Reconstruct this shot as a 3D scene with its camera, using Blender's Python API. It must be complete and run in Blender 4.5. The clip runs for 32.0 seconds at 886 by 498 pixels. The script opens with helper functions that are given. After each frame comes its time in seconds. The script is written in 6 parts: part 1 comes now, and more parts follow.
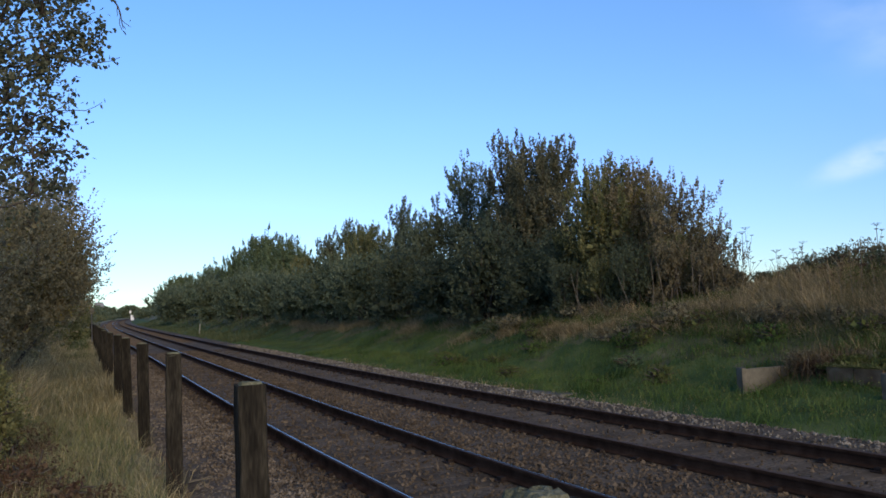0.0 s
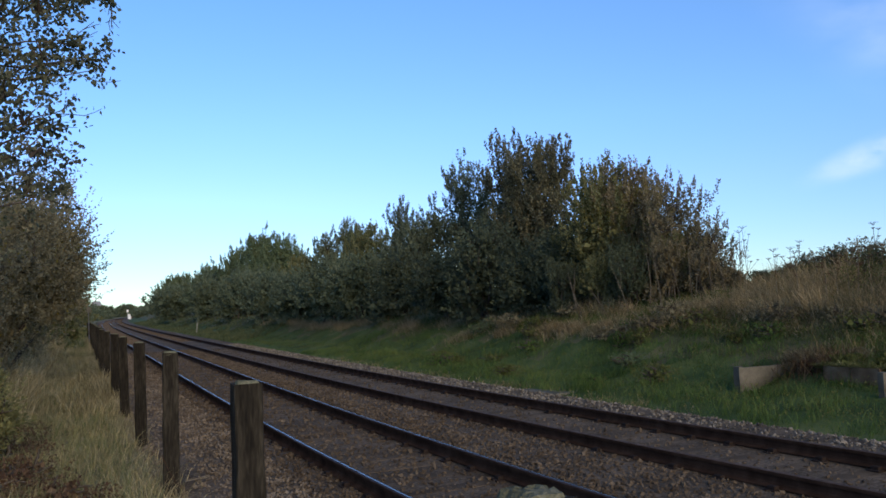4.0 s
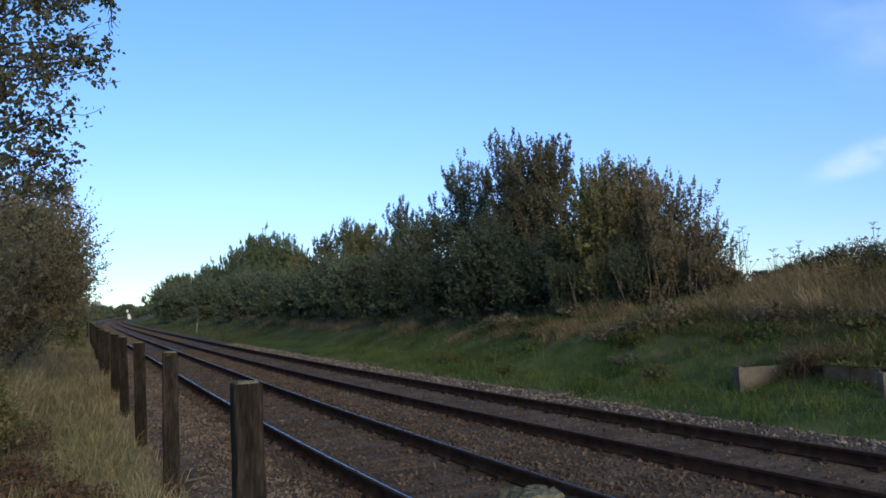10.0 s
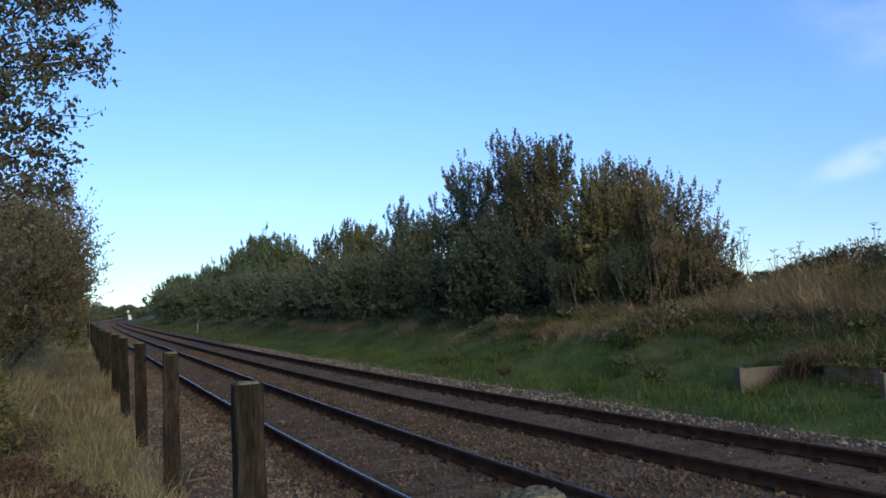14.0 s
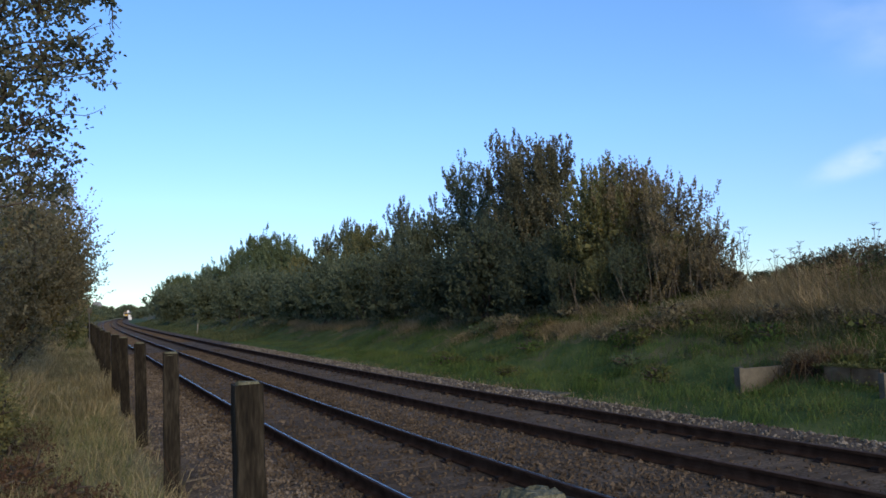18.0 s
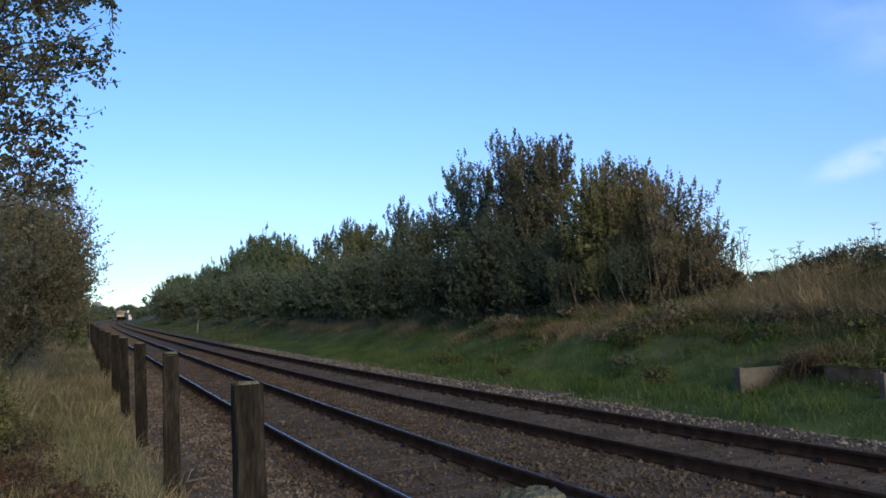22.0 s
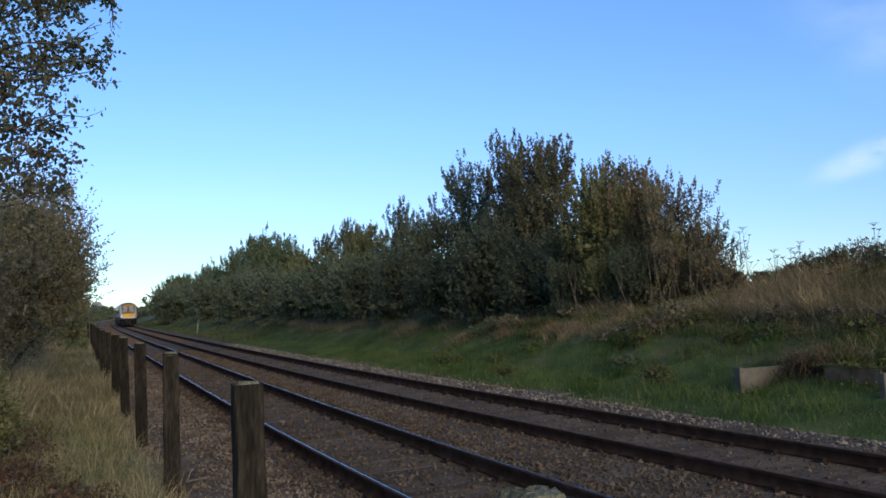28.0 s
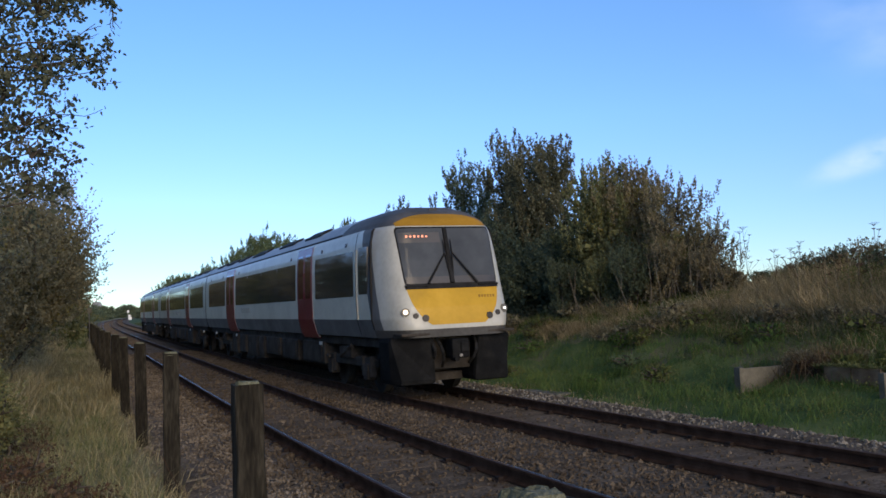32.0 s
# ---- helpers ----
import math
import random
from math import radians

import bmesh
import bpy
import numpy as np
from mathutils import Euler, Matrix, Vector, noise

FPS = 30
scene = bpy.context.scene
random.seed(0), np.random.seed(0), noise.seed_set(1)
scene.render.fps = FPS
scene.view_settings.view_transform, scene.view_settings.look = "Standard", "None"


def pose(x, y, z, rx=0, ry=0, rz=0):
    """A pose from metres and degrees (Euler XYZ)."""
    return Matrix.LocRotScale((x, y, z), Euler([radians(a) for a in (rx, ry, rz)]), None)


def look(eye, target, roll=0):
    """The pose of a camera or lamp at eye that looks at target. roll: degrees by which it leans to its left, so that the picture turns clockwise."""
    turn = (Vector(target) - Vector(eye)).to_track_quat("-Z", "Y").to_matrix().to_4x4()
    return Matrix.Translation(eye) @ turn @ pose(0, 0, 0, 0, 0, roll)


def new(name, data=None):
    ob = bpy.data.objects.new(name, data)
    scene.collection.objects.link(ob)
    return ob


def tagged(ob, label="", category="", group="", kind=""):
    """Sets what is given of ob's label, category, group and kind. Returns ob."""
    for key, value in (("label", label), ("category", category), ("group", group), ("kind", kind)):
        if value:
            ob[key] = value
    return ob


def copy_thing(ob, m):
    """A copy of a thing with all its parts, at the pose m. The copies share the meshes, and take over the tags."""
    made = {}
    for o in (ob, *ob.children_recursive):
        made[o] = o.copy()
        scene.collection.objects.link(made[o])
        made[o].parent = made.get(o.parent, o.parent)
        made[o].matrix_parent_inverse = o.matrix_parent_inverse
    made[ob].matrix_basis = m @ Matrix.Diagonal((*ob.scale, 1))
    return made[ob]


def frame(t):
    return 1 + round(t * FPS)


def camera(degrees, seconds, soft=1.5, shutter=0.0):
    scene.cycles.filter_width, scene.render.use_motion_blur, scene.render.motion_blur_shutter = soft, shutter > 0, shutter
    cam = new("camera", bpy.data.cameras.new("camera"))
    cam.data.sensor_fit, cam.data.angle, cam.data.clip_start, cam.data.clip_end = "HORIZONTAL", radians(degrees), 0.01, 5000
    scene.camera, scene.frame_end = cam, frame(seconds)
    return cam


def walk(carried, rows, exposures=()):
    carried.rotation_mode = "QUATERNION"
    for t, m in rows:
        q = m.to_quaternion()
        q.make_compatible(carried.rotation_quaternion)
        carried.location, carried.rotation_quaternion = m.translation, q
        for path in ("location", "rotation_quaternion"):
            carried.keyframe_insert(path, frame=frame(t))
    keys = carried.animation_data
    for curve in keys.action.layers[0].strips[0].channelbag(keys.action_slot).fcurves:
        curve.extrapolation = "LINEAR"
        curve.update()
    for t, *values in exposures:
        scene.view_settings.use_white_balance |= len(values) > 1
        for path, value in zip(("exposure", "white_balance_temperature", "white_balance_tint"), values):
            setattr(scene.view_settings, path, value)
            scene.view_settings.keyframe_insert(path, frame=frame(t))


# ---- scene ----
# ---- camera ----
cam = camera(53.66, 32.0, soft=1.6)
EYE = (0.0, 0.0, 1.803)
YAW, PITCH, ROLL = 26.57, 3.391, -2.532


def aim(yaw, pitch, roll=ROLL, dx=0.0):
    """A pose of the tripod head: yaw to the right of +y, pitch upwards, degrees."""
    a, b = radians(yaw), radians(pitch)
    eye = (EYE[0] + dx, EYE[1], EYE[2])
    way = Vector((math.sin(a) * math.cos(b), math.cos(a) * math.cos(b), math.sin(b)))
    return look(eye, Vector(eye) + way, roll)


# small nudges of the tripod head: seconds, yaw, pitch, sideways step in metres
NUDGES = ((0.0, -0.13, 0.035, -0.004), (1.6, -0.13, 0.035, -0.004), (2.0, -0.04, -0.02, -0.003), (2.5, 0.075, -0.07, 0.001),
          (3.0, 0.065, -0.06, 0.001), (3.5, 0.02, -0.045, 0.001), (5.5, 0.085, -0.05, 0.001), (6.0, 0.02, -0.035, 0.001),
          (7.5, 0.02, -0.035, 0.001), (8.0, 0.06, -0.05, 0.001), (9.0, 0.035, -0.045, 0.001), (10.3, 0.04, -0.045, 0.001),
          (11.0, 0.065, -0.05, 0.001), (11.5, 0.01, 0.01, 0.0), (12.0, -0.02, 0.015, 0.0), (13.0, 0.0, 0.0, 0.0), (32.0, 0.0, 0.0, 0.0))
walk(cam, [(t, aim(YAW + a, PITCH + b, dx=d)) for t, a, b, d in NUDGES], exposures=((0.0, 0.56, 5320, 11), (32.0, 0.56, 5320, 11)))

# ---- sky, sun and exposure ----
SUN_AZ, SUN_EL = -178.0, 17.0   # degrees from +y to the right, and above the horizon
world = bpy.data.worlds.new("evening_sky")
scene.world = world
world.use_nodes = True
wn, wl = world.node_tree.nodes, world.node_tree.links
wn.clear()
sky = wn.new("ShaderNodeTexSky")
sky.sky_type, sky.sun_disc = "NISHITA", False
sky.sun_elevation, sky.sun_rotation = radians(SUN_EL), radians(SUN_AZ)
sky.altitude, sky.air_density, sky.dust_density, sky.ozone_density = 20, 0.72, 0.0, 2.4
w_bg, w_out = wn.new("ShaderNodeBackground"), wn.new("ShaderNodeOutputWorld")
w_bg.inputs["Strength"].default_value = 0.139
w_co, w_sep = wn.new("ShaderNodeTexCoord"), wn.new("ShaderNodeSeparateXYZ")
wl.new(w_co.outputs["Generated"], w_sep.inputs[0])


def air_ramp(rows):
    """What the low air takes from the sky's colour, by the sine of the elevation."""
    r = wn.new("ShaderNodeValToRGB")
    el = r.color_ramp.elements
    while len(el) < len(rows):
        el.new(0.5)
    for e, (at, c) in zip(el, rows):
        e.position, e.color = at, (*c, 1)
    wl.new(w_sep.outputs["Z"], r.inputs["Fac"])
    return r


def sky_mix(kind, fac, a, b):
    m = wn.new("ShaderNodeMixRGB")
    m.blend_type = kind
    for key, v in (("Fac", fac), ("Color1", a), ("Color2", b)):
        if isinstance(v, (float, tuple)):
            m.inputs[key].default_value = v
        else:
            wl.new(v, m.inputs[key])
    return m.outputs["Color"]


# the low air dims the sky, warm on the one hand and greyer towards the east
w_side = wn.new("ShaderNodeMapRange")
w_side.interpolation_type = "SMOOTHSTEP"
w_side.inputs["From Min"].default_value, w_side.inputs["From Max"].default_value = 0.1, 0.9
wl.new(w_sep.outputs["X"], w_side.inputs["Value"])
warm_air = air_ramp(((0.0, (0.6, 0.6, 0.47)), (0.05, (0.73, 0.695, 0.62)), (0.12, (0.92, 0.805, 0.88)), (0.2, (0.95, 0.9, 0.93)), (0.34, (0.97, 0.995, 0.96)), (0.8, (1.0, 0.9, 0.74))))
grey_air = air_ramp(((0.0, (0.54, 0.55, 0.5)), (0.06, (0.66, 0.625, 0.645)), (0.12, (0.785, 0.725, 0.775)), (0.2, (0.9, 0.87, 0.885)), (0.34, (1.0, 0.98, 0.92)), (0.8, (1.0, 0.9, 0.74))))
w_air = sky_mix("MIX", w_side.outputs["Result"], warm_air.outputs["Color"], grey_air.outputs["Color"])
w_col = sky_mix("MULTIPLY", 1.0, sky.outputs["Color"], w_air)
# thin cirrus: a soft streak and a fainter veil, each with its heart, its way and its half sizes
for heart, way, long_, wide_, amount, grain in (((0.8086, 0.5718, 0.1386), (-0.42, 0.86, -0.29), 0.1, 0.019, 0.85, 11.0), ((0.800, 0.545, 0.25), (-0.5, 0.62, 0.6), 0.16, 0.075, 0.32, 7.0)):
    heart = Vector(heart).normalized()
    way = (Vector(way) - heart * heart.dot(Vector(way))).normalized()
    across = heart.cross(way)
    pack = wn.new("ShaderNodeCombineXYZ")
    for axis, size, key in ((way, long_, "X"), (across, wide_, "Y")):
        d = wn.new("ShaderNodeVectorMath")
        d.operation = "DOT_PRODUCT"
        d.inputs[1].default_value = axis / size
        wl.new(w_co.outputs["Generated"], d.inputs[0])
        wl.new(d.outputs["Value"], pack.inputs[key])
    front = wn.new("ShaderNodeVectorMath")
    front.operation = "DOT_PRODUCT"
    front.inputs[1].default_value = heart
    wl.new(w_co.outputs["Generated"], front.inputs[0])
    fluff, far_, size_, keep_ = wn.new("ShaderNodeTexNoise"), wn.new("ShaderNodeVectorMath"), wn.new("ShaderNodeMapRange"), wn.new("ShaderNodeMath")
    fluff.inputs["Scale"].default_value, fluff.inputs["Detail"].default_value = grain, 5.0
    w_map = wn.new("ShaderNodeMapping")
    w_map.inputs["Scale"].default_value = (1.0, 1.6, 3.0)
    wl.new(w_co.outputs["Generated"], w_map.inputs["Vector"])
    wl.new(w_map.outputs["Vector"], fluff.inputs["Vector"])
    far_.operation = "LENGTH"
    wl.new(pack.outputs[0], far_.inputs[0])
    size_.interpolation_type = "SMOOTHSTEP"
    size_.inputs["From Min"].default_value, size_.inputs["From Max"].default_value = 1.25, 0.0
    wl.new(far_.outputs["Value"], size_.inputs["Value"])
    ahead, tuft, both = wn.new("ShaderNodeMath"), wn.new("ShaderNodeMapRange"), wn.new("ShaderNodeMath")
    ahead.operation = "GREATER_THAN"
    ahead.inputs[1].default_value = 0.0
    wl.new(front.outputs["Value"], ahead.inputs[0])
    tuft.inputs["From Min"].default_value, tuft.inputs["From Max"].default_value, tuft.inputs["To Max"].default_value = 0.3, 0.68, amount
    wl.new(fluff.outputs["Fac"], tuft.inputs["Value"])
    keep_.operation, both.operation = "MULTIPLY", "MULTIPLY"
    wl.new(size_.outputs["Result"], keep_.inputs[0])
    wl.new(tuft.outputs["Result"], keep_.inputs[1])
    wl.new(keep_.outputs[0], both.inputs[0])
    wl.new(ahead.outputs[0], both.inputs[1])
    w_col = sky_mix("MIX", both.outputs[0], w_col, (5.0, 5.0, 5.6, 1))
wl.new(w_col, w_bg.inputs["Color"])
wl.new(w_bg.outputs["Background"], w_out.inputs["Surface"])

sun = new("sun", bpy.data.lights.new("sun", "SUN"))
sun.data.energy, sun.data.angle, sun.data.color = 2.4, radians(35), (1.0, 0.7, 0.38)
a_, e_ = radians(SUN_AZ), radians(SUN_EL)
sun_from = Vector((math.sin(a_) * math.cos(e_), math.cos(a_) * math.cos(e_), math.sin(e_)))
sun.matrix_world = look(sun_from * 100, (0, 0, 0))


# ---- materials ----
def material(name, colours, rough=0.8, metal=0.0, scale=6.0, fine=60.0, bump=0.2, bump_scale=None, stretch=(1, 1, 1),
             spread=0.0, emit=None, by="none", spec=0.15, clear=0.0, translucent=0.0, fine_amount=0.35):
    """A Principled material: a ramp of colours over noise at two scales, with fine relief.
    by: 'object' or 'island' adds a random shift of brightness for each piece."""
    m = bpy.data.materials.new(name)
    m.use_nodes = True
    n, l = m.node_tree.nodes, m.node_tree.links
    b = n["Principled BSDF"]
    co, mp = n.new("ShaderNodeTexCoord"), n.new("ShaderNodeMapping")
    mp.inputs["Scale"].default_value = stretch
    l.new(co.outputs["Object"], mp.inputs["Vector"])
    big, small = n.new("ShaderNodeTexNoise"), n.new("ShaderNodeTexNoise")
    big.inputs["Scale"].default_value, big.inputs["Detail"].default_value = scale, 5
    small.inputs["Scale"].default_value, small.inputs["Detail"].default_value = fine, 4
    l.new(mp.outputs["Vector"], big.inputs["Vector"])
    l.new(mp.outputs["Vector"], small.inputs["Vector"])
    mix = n.new("ShaderNodeMath")
    mix.operation = "MULTIPLY_ADD"
    sub = n.new("ShaderNodeMath")
    sub.operation = "SUBTRACT"
    sub.inputs[1].default_value = 0.5
    l.new(small.outputs["Fac"], sub.inputs[0])
    mix.inputs[1].default_value = fine_amount
    l.new(sub.outputs[0], mix.inputs[0])
    l.new(big.outputs["Fac"], mix.inputs[2])
    value = mix.outputs[0]
    if by != "none":
        if by == "object":
            rnd = n.new("ShaderNodeObjectInfo").outputs["Random"]
        else:
            rnd = n.new("ShaderNodeNewGeometry").outputs["Random Per Island"]
        s2, add = n.new("ShaderNodeMath"), n.new("ShaderNodeMath")
        s2.operation, add.operation = "SUBTRACT", "MULTIPLY_ADD"
        s2.inputs[1].default_value = 0.5
        l.new(rnd, s2.inputs[0])
        l.new(s2.outputs[0], add.inputs[0])
        add.inputs[1].default_value = spread
        l.new(value, add.inputs[2])
        value = add.outputs[0]
    ramp = n.new("ShaderNodeValToRGB")
    el = ramp.color_ramp.elements
    while len(el) < len(colours):
        el.new(0.5)
    for i, c in enumerate(colours):
        el[i].position = 0.25 + 0.5 * i / max(1, len(colours) - 1)
        el[i].color = (*c[:3], 1)
    l.new(value, ramp.inputs["Fac"])
    l.new(ramp.outputs["Color"], b.inputs["Base Color"])
    b.inputs["Roughness"].default_value, b.inputs["Metallic"].default_value = rough, metal
    b.inputs["Specular IOR Level"].default_value = spec
    b.inputs["Coat Weight"].default_value = clear
    if bump:
        bp = n.new("ShaderNodeBump")
        bp.inputs["Strength"].default_value, bp.inputs["Distance"].default_value = bump, 0.02
        if bump_scale:
            bn = n.new("ShaderNodeTexNoise")
            bn.inputs["Scale"].default_value, bn.inputs["Detail"].default_value = bump_scale, 4
            l.new(mp.outputs["Vector"], bn.inputs["Vector"])
            l.new(bn.outputs["Fac"], bp.inputs["Height"])
        else:
            l.new(small.outputs["Fac"], bp.inputs["Height"])
        l.new(bp.outputs["Normal"], b.inputs["Normal"])
    if emit:
        b.inputs["Emission Color"].default_value, b.inputs["Emission Strength"].default_value = (*emit[0][:3], 1), emit[1]
    if translucent:
        tr, ms = n.new("ShaderNodeBsdfTranslucent"), n.new("ShaderNodeMixShader")
        l.new(ramp.outputs["Color"], tr.inputs["Color"])
        ms.inputs["Fac"].default_value = translucent
        l.new(b.outputs[0], ms.inputs[1])
        l.new(tr.outputs[0], ms.inputs[2])
        l.new(ms.outputs[0], n["Material Output"].inputs["Surface"])
    return m


M = {}
M["grass"] = material("grass_ground", [(0.03, 0.048, 0.015), (0.066, 0.1, 0.029), (0.13, 0.15, 0.05)], 0.95, scale=0.7, fine=14, bump=0.6)
M["path"] = material("dry_path", [(0.085, 0.088, 0.04), (0.17, 0.155, 0.078), (0.3, 0.26, 0.14)], 0.95, scale=0.8, fine=16, bump=0.6)
M["bank"] = material("dry_bank", [(0.055, 0.062, 0.028), (0.105, 0.1, 0.048), (0.18, 0.158, 0.08)], 0.95, scale=0.8, fine=12, bump=0.6)
M["ballast"] = material("ballast", [(0.05236, 0.03913, 0.02507), (0.09878, 0.07567, 0.05074), (0.1601, 0.1257, 0.08953)], 0.95, scale=1.2, fine=22, bump=1.0, bump_scale=26, fine_amount=1.3)
M["stone_brown"] = material("stone_brown", [(0.04209, 0.0323, 0.02173), (0.07617, 0.05955, 0.04025), (0.1242, 0.09996, 0.07097)], 0.9, scale=3, fine=60, bump=0.3, by="island", spread=0.34)
M["stone_grey"] = material("stone_grey", [(0.06895, 0.0618, 0.04905), (0.128, 0.1154, 0.09265), (0.2167, 0.1988, 0.1635)], 0.9, scale=3, fine=60, bump=0.3, by="island", spread=0.5)
M["stone_tan"] = material("stone_tan", [(0.07078, 0.05653, 0.03894), (0.1218, 0.09888, 0.0703), (0.1966, 0.1645, 0.1223)], 0.9, scale=3, fine=60, bump=0.3, by="island", spread=0.36)
M["sleeper"] = material("sleeper", [(0.05456, 0.04036, 0.02576), (0.08927, 0.06727, 0.04349), (0.1289, 0.09935, 0.0664)], 0.95, scale=4, fine=40, bump=0.5, by="object", spread=0.3)
M["rust"] = material("rail_rust", [(0.03, 0.0175, 0.0115), (0.052, 0.031, 0.02), (0.082, 0.05, 0.033)], 0.95, metal=0.0, scale=5, fine=70, bump=0.3, spec=0.03)
M["chair"] = material("chair_iron", [(0.016, 0.012, 0.01), (0.028, 0.02, 0.016), (0.045, 0.032, 0.024)], 0.9, scale=8, fine=60, bump=0.3)
M["polish"] = material("rail_polish", [(0.21, 0.19, 0.165), (0.27, 0.248, 0.22), (0.33, 0.305, 0.275)], 0.24, metal=1.0, scale=8, fine=60, bump=0.03)
M["worn"] = material("rail_worn", [(0.058, 0.038, 0.027), (0.088, 0.06, 0.043), (0.125, 0.088, 0.065)], 0.7, metal=0.2, scale=8, fine=60, bump=0.1)
M["burnished"] = material("rail_burnished", [(0.036, 0.027, 0.027), (0.055, 0.042, 0.042), (0.08, 0.062, 0.06)], 0.75, metal=0.1, scale=8, fine=60, bump=0.05, spec=0.08)
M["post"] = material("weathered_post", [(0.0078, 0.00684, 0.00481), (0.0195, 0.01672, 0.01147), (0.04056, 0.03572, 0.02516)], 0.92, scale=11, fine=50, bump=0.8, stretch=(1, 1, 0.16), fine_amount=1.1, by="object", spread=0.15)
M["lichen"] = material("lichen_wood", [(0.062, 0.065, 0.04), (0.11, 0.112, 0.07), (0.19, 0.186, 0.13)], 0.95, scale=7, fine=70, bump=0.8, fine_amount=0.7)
M["concrete"] = material("concrete", [(0.062, 0.058, 0.044), (0.11, 0.103, 0.08), (0.17, 0.158, 0.127)], 0.92, scale=3, fine=50, bump=0.4)
LEAFS = {
    # the wood's shade and a bluish haze are mixed into this leaf colour
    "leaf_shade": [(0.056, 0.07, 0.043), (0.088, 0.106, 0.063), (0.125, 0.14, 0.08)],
    "leaf_dark": [(0.07, 0.086, 0.056), (0.13, 0.154, 0.096), (0.2, 0.222, 0.13)],
    # olive leaves lightened, part of it distance haze put into the colour
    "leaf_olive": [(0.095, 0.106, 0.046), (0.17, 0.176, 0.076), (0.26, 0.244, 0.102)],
    "leaf_autumn": [(0.105, 0.097, 0.06), (0.185, 0.163, 0.095), (0.285, 0.232, 0.128)],
    "leaf_bronze": [(0.062, 0.066, 0.041), (0.12, 0.121, 0.071), (0.2, 0.182, 0.104)],
    # green leaves greyed and lightened: distance haze put into the colour
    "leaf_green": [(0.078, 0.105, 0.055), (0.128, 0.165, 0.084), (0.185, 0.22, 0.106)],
    # paler, greyer leaves for far plants, with aerial haze painted in
    "leaf_hazed": [(0.068, 0.089, 0.055), (0.12, 0.15, 0.09), (0.186, 0.212, 0.127)],
    # hedge leaves brightened for the haze over them
    "leaf_hedge": [(0.14, 0.134, 0.081), (0.228, 0.207, 0.122), (0.33, 0.291, 0.167)],
    # poplar leaves: back-lit tone and lens haze both put into the colour
    "leaf_poplar": [(0.05, 0.066, 0.046), (0.092, 0.106, 0.07), (0.15, 0.152, 0.092)],
    "leaf_yellowing": [(0.1, 0.1, 0.03), (0.19, 0.17, 0.045), (0.3, 0.24, 0.06)],
}
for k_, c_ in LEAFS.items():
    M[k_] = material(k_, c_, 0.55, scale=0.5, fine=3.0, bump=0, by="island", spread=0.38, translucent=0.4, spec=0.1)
M["bark"] = material("bark", [(0.03, 0.025, 0.02), (0.07, 0.06, 0.048), (0.12, 0.105, 0.085)], 0.95, scale=6, fine=40, bump=0.7, stretch=(1, 1, 0.3))
M["twig_pale"] = material("pale_stem", [(0.07, 0.06, 0.045), (0.12, 0.105, 0.08), (0.18, 0.155, 0.12)], 0.9, scale=4, fine=30, bump=0.3)
M["blade_green"] = material("blade_green", [(0.038, 0.066, 0.019), (0.08, 0.13, 0.034), (0.15, 0.19, 0.058)], 0.9, scale=0.8, fine=3, bump=0, by="island", spread=0.3, translucent=0.3, spec=0.06)
M["blade_bank"] = material("blade_bank", [(0.098, 0.092, 0.048), (0.205, 0.174, 0.092), (0.39, 0.32, 0.182)], 0.95, scale=0.3, fine=2, bump=0, by="island", spread=0.5, translucent=0.25, spec=0.12)
M["blade_dry"] = material("blade_dry", [(0.1449, 0.1263, 0.0621), (0.2898, 0.2463, 0.1263), (0.4761, 0.4088, 0.2277)], 0.85, scale=0.6, fine=3, bump=0, by="island", spread=0.6, translucent=0.2, spec=0.12)
M["blade_path"] = material("blade_path", [(0.07125, 0.09085, 0.03136), (0.1535, 0.1689, 0.06496), (0.2959, 0.2854, 0.1344)], 0.85, scale=0.6, fine=3, bump=0, by="island", spread=0.5, translucent=0.25, spec=0.12)
M["blade_far"] = material("blade_far", [(0.0522, 0.0696, 0.0308), (0.087, 0.1058, 0.049), (0.1377, 0.145, 0.07)], 0.9, scale=0.4, fine=2, bump=0, by="island", spread=0.2, translucent=0.2, spec=0.06)
M["straw"] = material("straw", [(0.14, 0.118, 0.06), (0.27, 0.215, 0.11), (0.42, 0.34, 0.195)], 0.85, scale=0.6, fine=3, bump=0, by="island", spread=0.6, translucent=0.2, spec=0.2)
M["straw_dark"] = material("dead_stalk", [(0.05, 0.036, 0.022), (0.1, 0.072, 0.042), (0.18, 0.135, 0.08)], 0.9, scale=0.8, fine=4, bump=0, by="island", spread=0.5, translucent=0.15, spec=0.1)
M["herb"] = material("herb_leaf", [(0.066, 0.08, 0.027), (0.106, 0.124, 0.04), (0.165, 0.163, 0.062)], 0.9, scale=0.7, fine=4, bump=0, by="island", spread=0.4, translucent=0.35, spec=0.05)
M["bramble"] = material("bramble_leaf", [(0.05, 0.03, 0.019), (0.092, 0.056, 0.034), (0.135, 0.098, 0.055)], 0.8, scale=0.8, fine=4, bump=0, by="island", spread=0.6, translucent=0.2, spec=0.2)


